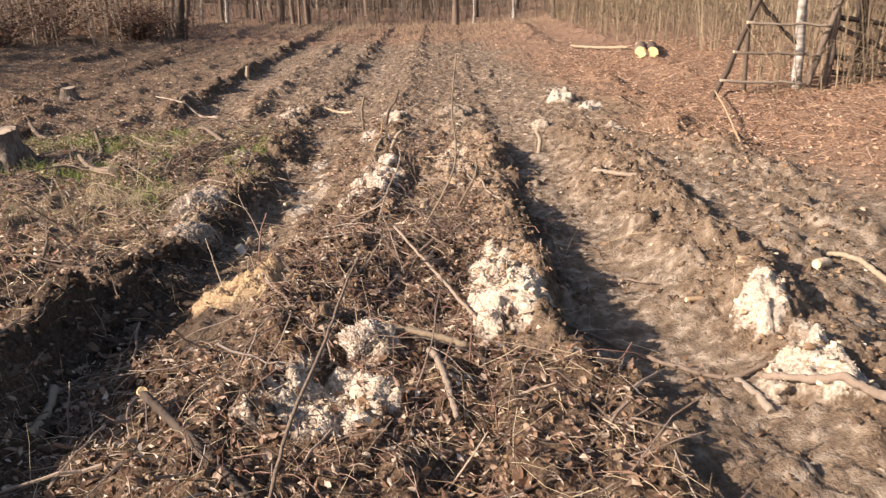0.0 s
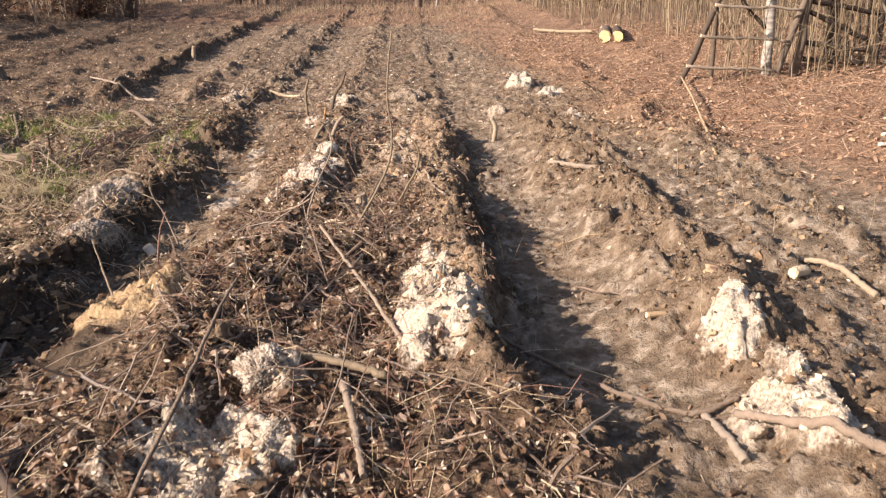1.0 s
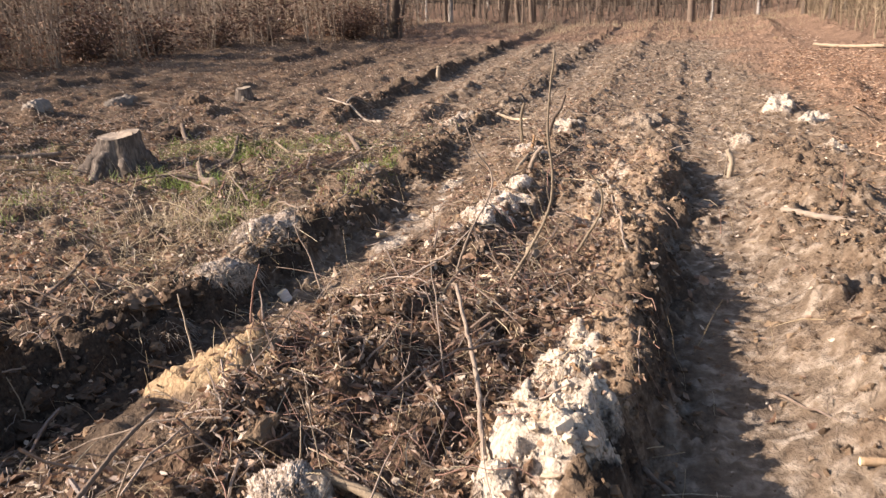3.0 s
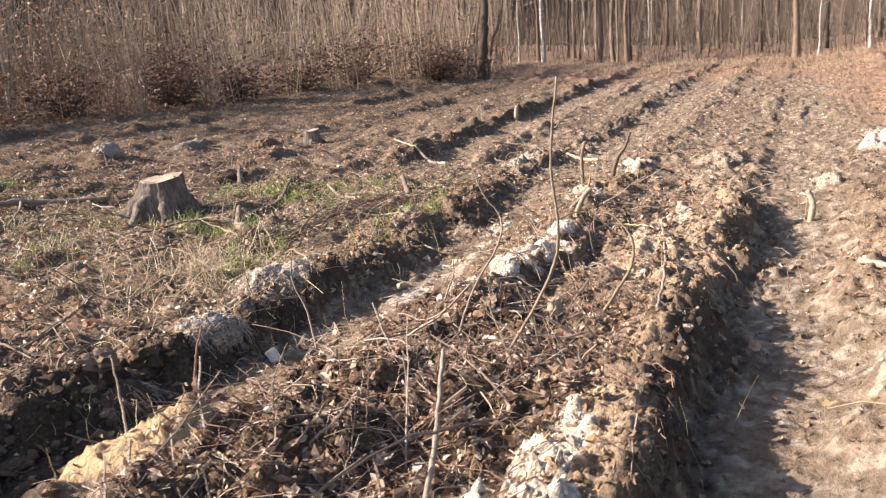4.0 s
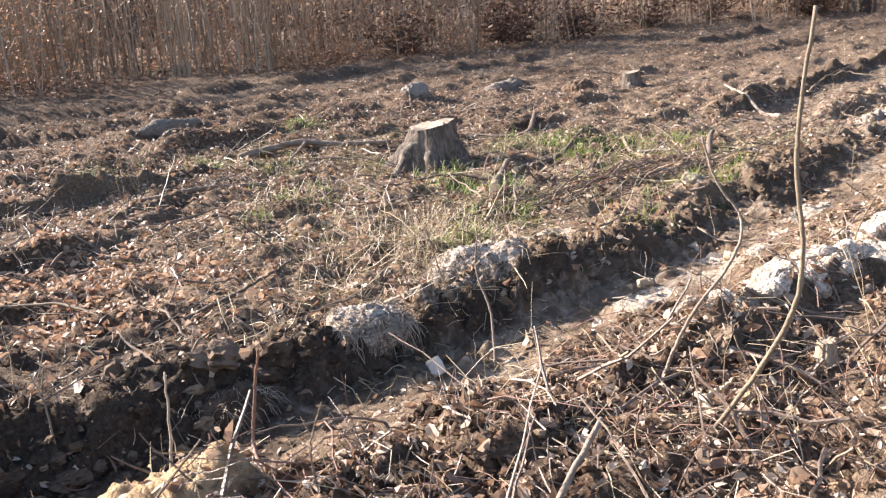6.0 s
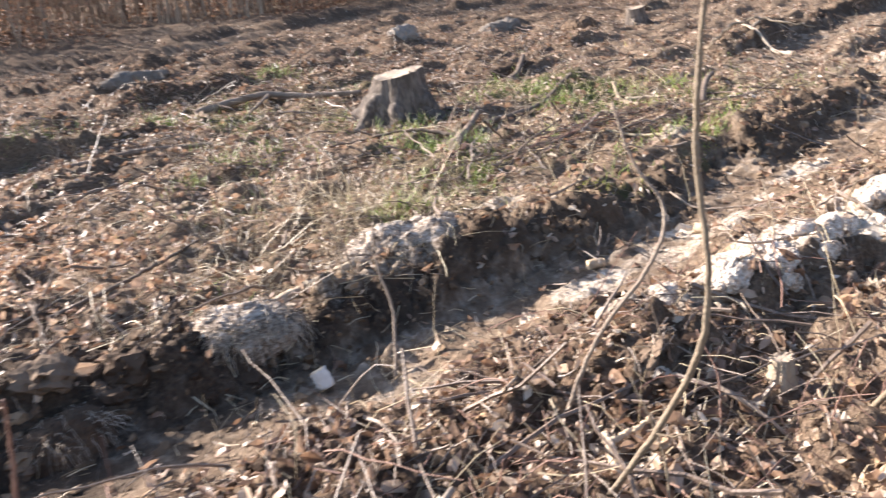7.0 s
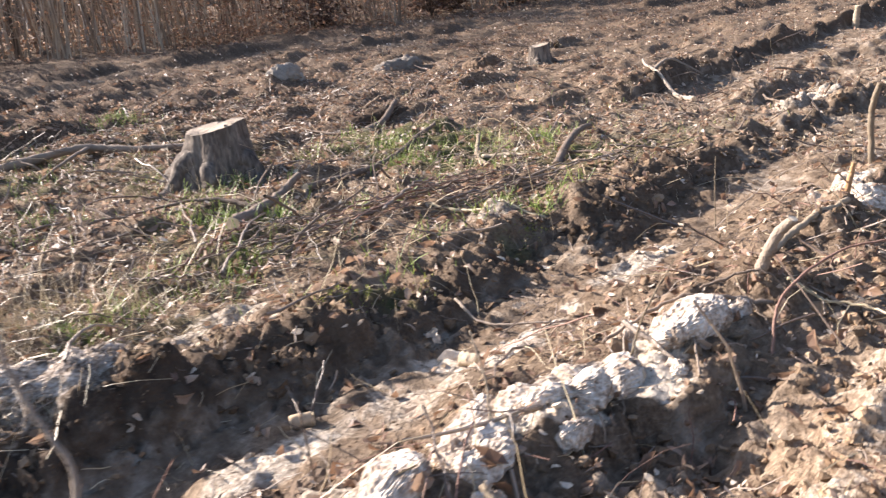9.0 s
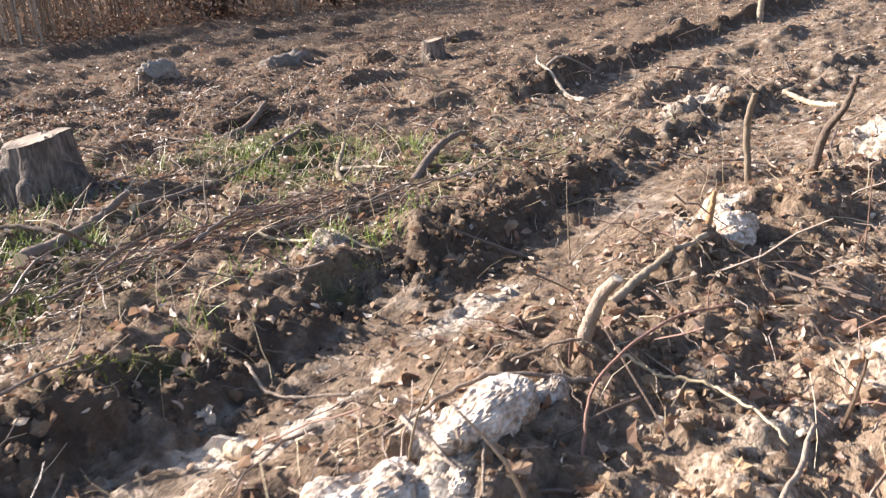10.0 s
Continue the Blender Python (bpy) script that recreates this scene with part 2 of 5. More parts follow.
BACK = material("far_wood", [(0.03, 0.024, 0.02), (0.09, 0.072, 0.057), (0.17, 0.14, 0.115)], 0.5, 1.0, 0.0, 3.0, stretch=(1, 1, 0.12), spec=0.0, fine=1.2)


# ---- mesh tools ----
def mesh_of(name, verts, faces, mat, smooth=False):
    """A mesh from an array of points and an array of faces of one size."""
    verts, faces = np.asarray(verts, np.float32).reshape(-1, 3), np.asarray(faces, np.int32)
    count, size = faces.shape
    me = bpy.data.meshes.new(name)
    me.vertices.add(len(verts))
    me.vertices.foreach_set("co", verts.ravel())
    me.loops.add(count * size)
    me.loops.foreach_set("vertex_index", faces.ravel())
    me.polygons.add(count)
    me.polygons.foreach_set("loop_start", np.arange(count, dtype=np.int32) * size)
    me.polygons.foreach_set("loop_total", np.full(count, size, np.int32))
    me.polygons.foreach_set("use_smooth", np.full(count, smooth, bool))
    me.update(calc_edges=True)
    me.materials.append(mat)
    return me


def part(name, me, parent, label="", at=None):
    ob = new(name, me)
    ob.parent = parent
    if at is not None:
        ob.matrix_basis = at
    return tagged(ob, label)


def thing(name, label, category, at=None, me=None, group="", kind=""):
    ob = new(name, me)
    if at is not None:
        ob.matrix_basis = at
    return tagged(ob, label, category, group, kind)


def joined(shape, places, faces):
    """Copies of a shape (k points) already placed (n, k, 3): points and faces of the one mesh."""
    n, k = places.shape[:2]
    return places.reshape(-1, 3), (faces[None] + (np.arange(n) * k)[:, None, None]).reshape(-1, faces.shape[1])


def tubes(paths, radii, sides=4):
    """Rods along paths (n, s, 3) with radii (n, s): points and quads."""
    n, s = paths.shape[:2]
    d = np.gradient(paths, axis=1)
    d /= np.linalg.norm(d, axis=2, keepdims=True) + 1e-9
    ref = np.where(np.abs(d[:, :1, 2:]) > 0.8, np.array([1.0, 0, 0]), np.array([0, 0, 1.0]))
    a = np.cross(d, np.broadcast_to(ref, d.shape))
    a /= np.linalg.norm(a, axis=2, keepdims=True) + 1e-9
    c = np.cross(d, a)
    ang = np.arange(sides) * 2 * np.pi / sides
    ring = np.cos(ang)[None, None, :, None] * a[:, :, None] + np.sin(ang)[None, None, :, None] * c[:, :, None]
    pts = paths[:, :, None] + ring * radii[:, :, None, None]
    i = np.arange(s - 1)[:, None] * sides
    j = np.arange(sides)[None]
    quad = np.stack([i + j, i + (j + 1) % sides, i + sides + (j + 1) % sides, i + sides + j], -1).reshape(-1, 4)
    return joined(None, pts.reshape(n, s * sides, 3), quad)


def curve_through(points, steps):
    """A smooth line through the points (Catmull-Rom)."""
    p = np.asarray(points, float)
    p = np.vstack([2 * p[0] - p[1], p, 2 * p[-1] - p[-2]])
    out = []
    for t in np.linspace(0, len(p) - 3 - 1e-6, steps):
        i, f = int(t), t - int(t)
        a, b, c, d = p[i], p[i + 1], p[i + 2], p[i + 3]
        out.append(0.5 * (2 * b + (c - a) * f + (2 * a - 5 * b + 4 * c - d) * f * f + (3 * b - a - 3 * c + d) * f ** 3))
    return np.array(out)


def rod(name, points, r0, r1, mat, steps=14, sides=8, knobs=0.12, seed=0, end=None, kink=0.0):
    """A stick along points, from radius r0 to r1, knotty, closed at both ends; end: the material of its cut ends."""
    rs = np.random.RandomState(seed + 11)
    line = curve_through(points, steps)
    if kink:
        bend = rs.normal(0, kink, line.shape)
        bend[0] = bend[-1] = 0
        line = line + bend
    rad = np.linspace(r0, r1, steps) * (1 + knobs * rs.normal(0, 1, steps))
    v, f = tubes(line[None], rad[None], sides)
    v = v + rs.normal(0, 0.06 * min(r0, max(r1, 0.3 * r0)), v.shape)
    polys = [tuple(q) for q in f] + [tuple(range(sides))[::-1], tuple(range(len(v) - sides, len(v)))]
    me = bpy.data.meshes.new(name)
    me.from_pydata(v.tolist(), [], polys)
    me.polygons.foreach_set("use_smooth", [True] * len(f) + [False, False])
    me.materials.append(mat)
    if end:
        me.materials.append(end)
        me.polygons[len(f)].material_index = me.polygons[len(f) + 1].material_index = 1
    me.update()
    return me


def sphere_shape(level):
    bm = bmesh.new()
    bmesh.ops.create_icosphere(bm, subdivisions=level, radius=1)
    v = np.array([p.co[:] for p in bm.verts])
    f = np.array([[p.index for p in q.verts] for q in bm.faces])
    bm.free()
    return v, f


def turns(rs, n, tilt, up=None):
    """n random turns: any heading, a lean of about tilt radians, about the normals up."""
    a, t, h = rs.uniform(0, 2 * np.pi, n), np.abs(rs.normal(0, tilt, n)), rs.uniform(0, 2 * np.pi, n)
    z = np.stack([np.sin(t) * np.cos(h), np.sin(t) * np.sin(h), np.cos(t)], 1)
    if up is not None:
        z = z + up - np.array([0, 0, 1.0])
    z /= np.linalg.norm(z, axis=1, keepdims=True) + 1e-9
    x = np.stack([np.cos(a), np.sin(a), 0 * a], 1)
    x -= z * (x * z).sum(1, keepdims=True)
    x /= np.linalg.norm(x, axis=1, keepdims=True) + 1e-9
    return np.stack([x, np.cross(z, x), z], 2)


def slope(x, y, e=0.04):
    z = height(x, y)
    gx, gy = (height(x + e, y) - z) / e, (height(x, y + e) - z) / e
    nrm = np.stack([-gx, -gy, 1 + 0 * gx], 1)
    return z, nrm / np.linalg.norm(nrm, axis=1, keepdims=True)


def sown(rs, n, box, weight):
    """About n places in the box (x0, x1, y0, y1), as dense as weight(x, y) says."""
    x, y = rs.uniform(box[0], box[1], n), rs.uniform(box[2], box[3], n)
    keep = rs.uniform(0, 1, n) < weight(x, y)
    return x[keep], y[keep]


def hz(x, y):
    return float(height(np.array([x]), np.array([y]))[0])


_perm = np.random.RandomState(7).permutation(4096)


def lattice(ix, iy, seed):
    return _perm[(_perm[(ix + seed * 131) & 4095] + iy) & 4095] / 2047.5 - 1.0


def vnoise(x, y, seed=0):
    """Smooth value noise, -1 to 1."""
    x, y = np.asarray(x, float), np.asarray(y, float)
    ix, iy = np.floor(x).astype(int), np.floor(y).astype(int)
    fx, fy = x - ix, y - iy
    fx, fy = fx * fx * fx * (fx * (6 * fx - 15) + 10), fy * fy * fy * (fy * (6 * fy - 15) + 10)
    a, b = lattice(ix, iy, seed), lattice(ix + 1, iy, seed)
    c, d = lattice(ix, iy + 1, seed), lattice(ix + 1, iy + 1, seed)
    return (a + (b - a) * fx) * (1 - fy) + (c + (d - c) * fx) * fy


def fbm(x, y, seed=0, octaves=4):
    total, amp = 0.0, 0.5
    for k in range(octaves):
        total = total + amp * vnoise(x * 2.03 ** k + 5.3 * k, y * 2.03 ** k - 3.1 * k, seed + k)
        amp *= 0.5
    return total


def ease(a, b, v):
    t = np.clip((v - a) / (b - a), 0, 1)
    return t * t * (3 - 2 * t)


def soft_ramp(v, w):
    """Zero below 0, v above, rounded over w."""
    return w * np.logaddexp(0, np.clip(v / w, -40, 40))


# ploughed furrows: middle, where it begins, depth, bank on its left, bank on its right
FURROWS = [
    (-1.60, -40.0, 0.15, 0.10, 0.10),
    (1.15, -40.0, 0.18, 0.12, 0.10),
    (-4.15, 14.3, 0.10, 0.06, 0.04),
    (-6.85, 16.5, 0.08, 0.07, 0.04),
    (-8.70, 8.0, 0.06, 0.08, 0.04),
    (-10.6, 7.0, 0.06, 0.09, 0.04),
    (-12.6, 6.0, 0.06, 0.08, 0.04),
    (3.75, 4.0, 0.04, 0.06, 0.06),
]
# heaps of thrown-up subsoil: x, y, half width, half length, height, paleness
HEAPS = [
    (0.44, 5.30, 0.20, 0.50, 0.11, 1.0), (0.38, 6.15, 0.15, 0.36, 0.07, 0.8), (1.84, 4.98, 0.16, 0.19, 0.10, 0.9), (1.92, 4.15, 0.20, 0.32, 0.10, 0.7),
    (-0.50, 4.05, 0.30, 0.34, 0.07, 0.75), (-0.36, 4.60, 0.14, 0.14, 0.09, 0.7),
    (-0.80, 8.35, 0.22, 0.30, 0.05, 0.5),
    (-2.16, 8.12, 0.16, 0.40, 0.04, 0.3), (-2.10, 7.22, 0.12, 0.20, 0.04, 0.3),
    (2.45, 12.2, 0.17, 0.40, 0.08, 0.7), (2.45, 14.5, 0.17, 0.45, 0.07, 0.8), (2.15, 15.7, 0.16, 0.8, 0.06, 0.7), (1.45, 13.2, 0.16, 0.2, 0.06, 0.5), (2.0, 7.1, 0.16, 0.30, 0.08, 0.0), (2.6, 6.3, 0.13, 0.28, 0.07, 0.0), (1.75, 6.1, 0.13, 0.22, 0.06, 0.0), (2.15, 8.4, 0.18, 0.35, 0.07, 0.0), (2.9, 7.4, 0.14, 0.35, 0.06, 0.0), (2.4, 5.2, 0.12, 0.2, 0.05, 0.0), (1.05, 9.9, 0.12, 0.14, 0.05, 0.0), (1.6, 9.4, 0.16, 0.2, 0.06, 0.0), (2.3, 9.7, 0.16, 0.3, 0.07, 0.0), (1.75, 7.5, 0.12, 0.18, 0.06, 0.0), (2.1, 7.9, 0.13, 0.2, 0.06, 0.0),
    (-1.42, 9.9, 0.10, 0.35, 0.0, 0.75), (-1.47, 9.62, 0.15, 0.20, 0.0, 1.0), (-1.50, 10.9, 0.09, 0.3, 0.0, 0.55), (-1.42, 8.7, 0.10, 0.25, 0.0, 0.6), (-1.35, 9.3, 0.12, 0.2, 0.0, 0.4),
    (-0.7, 14.2, 0.25, 0.4, 0.08, 0.7), (-2.52, 9.13, 0.10, 0.2, 0.0, 0.55), (-2.45, 11.0, 0.10, 0.2, 0.0, 0.45), (0.12, 9.2, 0.12, 0.3, 0.03, 0.35), (0.2, 9.95, 0.16, 0.3, 0.03, 0.3), (0.05, 10.5, 0.12, 0.2, 0.03, 0.35),
    (-2.5, 15.2, 0.25, 0.5, 0.07, 0.6), (0.5, 8.0, 0.15, 0.4, 0.05, 0.1), (0.15, 11.2, 0.2, 0.4, 0.08, 0.5), (0.3, 14.5, 0.25, 0.5, 0.1, 0.3),
]
# white subsoil slabs, sloping up from the furrow to a broken edge: x and y of the crest, width, half length, height
SLABS = [(-0.46, 8.72, 0.30, 0.34, 0.035), (-0.48, 9.62, 0.32, 0.58, 0.05), (-0.76, 12.05, 0.32, 0.36, 0.07)]
# sods thrown over by the plough: x, y, half width, half length, height
MOUNDS = [(-7.05, 7.7, 0.22, 1.5, 0.23), (-8.55, 10.3, 0.22, 1.3, 0.20), (-5.4, 6.5, 0.2, 0.9, 0.17), (-4.3, 6.0, 0.18, 0.6, 0.14), (-3.4, 6.6, 0.14, 0.5, 0.10), (-6.1, 8.6, 0.16, 0.8, 0.12), (-10.65, 11.4, 0.24, 1.9, 0.17), (-12.6, 12.6, 0.25, 2.3, 0.17), (-8.95, 14.9, 0.20, 1.3, 0.13), (-6.15, 13.5, 0.18, 0.8, 0.12),
          (-6.6, 15.0, 0.18, 0.9, 0.13), (-7.6, 12.3, 0.16, 0.9, 0.10), (-10.4, 15.6, 0.2, 1.7, 0.13), (-12.4, 17.0, 0.2, 1.7, 0.14), (-7.6, 17.9, 0.2, 0.8, 0.13), (-4.9, 17.2, 0.17, 0.7, 0.09), (-9.0, 6.8, 0.2, 1.2, 0.13), (-5.0, 13.9, 0.14, 0.7, 0.07)]
_r = np.random.RandomState(5)
for _k in range(60):
    _y = _r.uniform(9, 33)
    _row = -6.9 - 1.9 * _r.randint(0, 5) if _y < 15 else -14.5 + 1.9 * _r.randint(0, 10)
    MOUNDS.append((_row + _r.normal(0, 0.25), _y, _r.uniform(0.10, 0.20), _r.uniform(0.6, 2.0), _r.uniform(0.04, 0.10)))
OCHRE = (-1.37, 5.74, 0.36, 0.28, 0.13)


def base(x, y):
    """The land without furrows: a shallow hollow that rises to the wood."""
    z = -0.46 + 0.058 * soft_ramp(-x - 4.6, 0.8) - 0.058 * soft_ramp(-x - 22, 1.5)
    z = z + (0.085 * soft_ramp(x - 1.4, 0.4) - 0.085 * soft_ramp(x - 9, 1)) * ease(4, 11, y)
    z = z + 0.024 * soft_ramp(y - 15.5, 1.0) - 0.024 * soft_ramp(y - 60, 3)
    z = z - 0.07 * np.exp(-((x + 5.45) / 0.8) ** 2 - ((y - 10.6) / 0.8) ** 2)
    return z + 0.05 * fbm(x * 0.35, y * 0.35, 3, 2)


def furrow_axis(k, y):
    if k == 0:
        return np.interp(y, [0, 4.4, 5.4, 6.5, 8, 9.2, 10.5, 12.5, 14, 18, 40], [-1.68, -1.82, -1.80, -1.68, -1.56, -1.43, -1.53, -1.62, -1.65, -1.52, -1.5]) + 0.06 * fbm(y * 1.1, 0 * y, 20, 3)
    shift = 0.25 * (1 - ease(3.6, 5.2, y)) if k == 1 else 0.0
    return FURROWS[k][0] + shift + 0.10 * fbm(y * 0.45, 0 * y + k * 9.1, 20 + k, 2) + 0.05 * vnoise(y * 2.2, 0 * y + k * 5.7, 30 + k)


def bank_left(k, y):
    h = FURROWS[k][3]
    n = 0.75 + 0.75 * fbm(y * 1.3, 0 * y + 3.3 * k, 40 + k, 3)
    if k == 0:
        return 0.01 + 0.02 * ease(8.4, 8.9, y) * (1 - ease(10, 11, y)) * n + (h - 0.075 + 0.045 * ease(7.0, 7.7, y) + 0.085 * (1 - ease(5.3, 6.0, y)) + 0.14 * (1 - ease(4.7, 5.9, y)) + 0.11 * (1 - ease(4.0, 5.3, y))) * (1 - ease(8.55, 8.85, y)) * (0.6 + 0.5 * n)
    if k == 1:
        return h * ease(4.3, 5.0, y) * (0.55 + 0.6 * n) * (1 - 0.45 * ease(9.0, 9.6, y))
    return h * n


def profile(x, y):
    """Relief of the furrows, and how much of each is floor, cut wall and bank."""
    z, floor, wall, bank, hollow = 0 * x, 0 * x, 0 * x, 0 * x, 0 * x
    for k, (xc, start, depth, hl, hr) in enumerate(FURROWS):
        u = x - furrow_axis(k, y)
        am = ease(start, start + 1.6, y) * (1 - 0.5 * ease(30, 45, y))
        if k == 1:
            am = am * (1 - 0.85 * ease(10.5, 14.5, y)) * (0.35 + 0.65 * ease(3.9, 5.0, y))
        if k > 2:
            am = am * ease(-0.35, 0.15, fbm(y * 0.35, 0 * y + 7.7 * k, 170 + k, 2))
        if k == 0:
            depth = 0.15 - 0.035 * ease(8.4, 9.0, y) - 0.045 * ease(10.0, 13.0, y)
        edge = (0.30 if k == 0 else 0.16) * fbm(y * 2.3, x * 2.0, 50 + k, 4) + (0.07 if k == 0 else 0.04) * fbm(y * 9, x * 8, 56 + k, 2)
        rim = ease(-0.52, -0.27, u + edge) if k == 0 else ease(-0.44, -0.31, u + edge) if k < 3 else ease(-0.62, -0.22, u + edge)
        dip = rim * (1 - ease(-0.08 if k == 0 else 0.15, 0.62 if k == 0 else 0.70, u + edge))
        left = np.exp(-((u + 0.56) / np.where(u < -0.56, 0.24, 0.15 if k < 3 else 0.24)) ** 2)
        n = 0.6 + 0.9 * fbm(y * 1.7, 0 * y + k, 60 + k, 3)
        right = np.exp(-((u - 0.90) / 0.22) ** 2)
        z = z + am * (-depth * dip + bank_left(k, y) * left + hr * n * right)
        patchy = ease(-0.15, 0.25, fbm(x * 1.1, y * 0.9, 160, 3)) * ease(5.5, 7.5, y) if k == 0 else 1.0
        floor = np.maximum(floor, patchy * (1.0 if k < 2 else 0.25) * am * rim * (1 - ease(-0.08, 0.22, u + 2 * edge) if k == 0 else 1 - ease(0.25, 0.70, u + 2 * edge)))
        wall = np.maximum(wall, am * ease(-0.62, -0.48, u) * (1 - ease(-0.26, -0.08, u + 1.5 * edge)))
        hollow = np.maximum(hollow, am * dip)
        bank = np.maximum(bank, am * np.maximum(left, 0.8 * right))
    return z, floor, wall, bank, hollow


def heaps(x, y):
    z, pale = 0 * x, 0 * x
    ragged = 0.7 * fbm(x * 3.5, y * 3.5, 70, 3) + 0.6 * fbm(x * 9, y * 9, 73, 3)
    for cx, cy, rx, ry, h, p in HEAPS:
        u = x - cx - 0.25 * rx
        right = 0.65 if cx > 0 or cy < 8.5 or cy > 10.5 else 1.05
        d = np.sqrt((u / np.where(u < 0, 1.5 * rx, right * rx)) ** 2 + ((y - cy) / ry) ** 2) + ragged
        g = 1 - ease(0.35, 1.25, d) if right < 1 else 1 - ease(0.6, 1.2, d)
        z = z + h * g
        pale = np.maximum(pale, p * (1 - ease(0.75, 1.25, d)))
    slab = 0 * x
    for cx, cy, w, ry, h in SLABS:
        jag = 0.20 * fbm(y * 2.6, x * 1.5, 75, 3) + 0.16 * fbm(y * 7, x * 5, 78, 3)
        u = x - cx + jag
        end = 1 - ease(0.82, 1.0, np.abs(y - cy) / ry + 0.35 * ragged)
        chip = np.floor(3 * (fbm(x * 4.2, y * 3.1, 79, 3) + 0.5)) / 3 - 0.5
        top = np.clip(1 + u / w, 0, 1) ** 0.8 * (1 - ease(0.0, 0.045, u))
        z = z + end * (h + 0.05 * chip + 0.035 * np.abs(fbm(x * 13, y * 10, 83, 3))) * top - 0.05 * end * ease(0.02, 0.08, u) * (1 - ease(0.18, 0.42, u))
        slab = np.maximum(slab, end * ease(-1.0 * w, -0.6 * w, u) * (1 - ease(0.0, 0.05, u)))
        pale = np.maximum(pale, end * ease(-1.15 * w, -0.75 * w, u + 0.15 * ragged) * (1 - ease(-0.07, 0.0, u)) * ease(-0.25, 0.1, fbm(x * 5, y * 5, 85, 2)))
    return z, pale, slab


def ochre(x, y):
    cx, cy, rx, ry, h = OCHRE
    d = np.sqrt(((x - cx) / rx) ** 2 + ((y - cy) / ry) ** 2) + 0.4 * fbm(x * 5, y * 5, 77, 2)
    return 1 - ease(0.5, 1.2, d)


def mounds(x, y):
    z = 0 * x
    bend = 0.12 * fbm(x * 2.2, y * 2.2, 210, 2)
    ragged = 0.35 * fbm(x * 4.5, y * 4.5, 213, 3)
    for cx, cy, w, ln, h in MOUNDS:
        u, v = x - cx + bend, (y - cy) / ln
        d = np.sqrt((u / np.where(u > 0, (0.6 if cx > -8 else 0.9) * w, 1.5 * w)) ** 2 + (v / 1.25) ** 2) + ragged
        z = np.maximum(z, (0.55 if cy > 12.5 else 0.7) * h * (1 - ease(0.2, 1.15, d)))
    return z


def churned(x, y):
    """Loose lumpy soil beside the white ridge."""
    return ease(8.2, 9.2, y) * (1 - ease(12.5, 14.5, y)) * ease(-0.55, -0.2, x) * (1 - ease(0.45, 0.8, x))


def ground_all(x, y):
    x, y = np.broadcast_arrays(np.asarray(x, float), np.asarray(y, float))
    zf, floor, wall, bank, hollow = profile(x, y)
    zh, pale, slab = heaps(x, y)
    zm = mounds(x, y)
    # mounds tinted darker all over: damp soil, with some of their shade painted in
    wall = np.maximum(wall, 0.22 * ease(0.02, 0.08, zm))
    oc = ochre(x, y)
    trodden = ease(1.0, 1.5, x) * (1 - ease(2.0, 2.6, x)) * (1 - ease(9.5, 12, y))
    rough = np.clip(0.55 + (0.8 * bank + 1.0 * wall) * (1 - 0.55 * ease(10.5, 13, y)) + np.where((y > 8) & (y < 10.8), 0.15, 0.7) * pale + 0.6 * oc + 0.2 * churned(x, y) - np.where(x < 0, 0.36, 0.22) * floor + 0.22 * trodden - 0.75 * slab + 0.06 * ease(2.2, 2.7, -x) * (1 - ease(14, 18, y)) + 0.35 * ease(-1.2, -0.9, x) * (1 - ease(0.2, 0.5, x)) * (1 - ease(8.0, 9.0, y)), 0.12, 1.7)
    far = 1 - 0.25 * ease(13, 22, y) + 0.15 * ease(3, 8, -x) - 0.5 * np.exp(-((x + 5.45) / 0.7) ** 2 - ((y - 10.6) / 0.7) ** 2)
    lumps = (0.14 * fbm(x * 1.9, y * 1.5, 80, 3) + 0.11 * fbm(x * 5.3, y * 3.6, 181, 3)) * far
    strip = ease(2.2, 3.2, -x) * (1 - 0.6 * ease(20, 30, y))
    lumps = lumps + strip * ((0.26 - 0.14 * ease(5.5, 8, -x)) * np.maximum(0, 0.9 * fbm(x * 2.1 + 0.8 * vnoise(x * 1.3, y * 0.9, 191), y * 0.5, 192, 3) + 0.02) + 0.05 * fbm(x * 6, y * 3, 196, 2))
    fx, fy = x + 0.03 * vnoise(x * 11, y * 11, 97), y + 0.03 * vnoise(x * 11, y * 11, 98)
    crumbs = 0.085 * np.abs(fbm(fx * 6, fy * 6, 84, 3)) + 0.050 * np.abs(fbm(fx * 15, fy * 15, 88, 2)) + 0.026 * fbm(x * 34, y * 34, 92, 2) - 0.02
    z = base(x, y) - 0.055 * strip * (1 - ease(15, 19, y)) + zf + zh + zm + OCHRE[4] * oc + lumps * np.clip(rough, 0.35, 1.0) * (1 - 0.7 * hollow) + crumbs * rough
    return z, floor, wall, bank, pale, oc


def height(x, y):
    return ground_all(x, y)[0]


# ---- ground ----
def steps_of(stops):
    """Coordinates along an axis: (from, to, step) stretches, the last of each growing."""
    out = []
    for a, b, s0, s1 in stops:
        n = max(2, int(round(abs(b - a) / (0.5 * (s0 + s1)))))
        w = np.linspace(0, 1, n, endpoint=False)
        g = (s0 * w + 0.5 * (s1 - s0) * w * w) / (0.5 * (s0 + s1))
        out.append(a + (b - a) * g)
    return np.concatenate(out + [np.array([stops[-1][1]])])


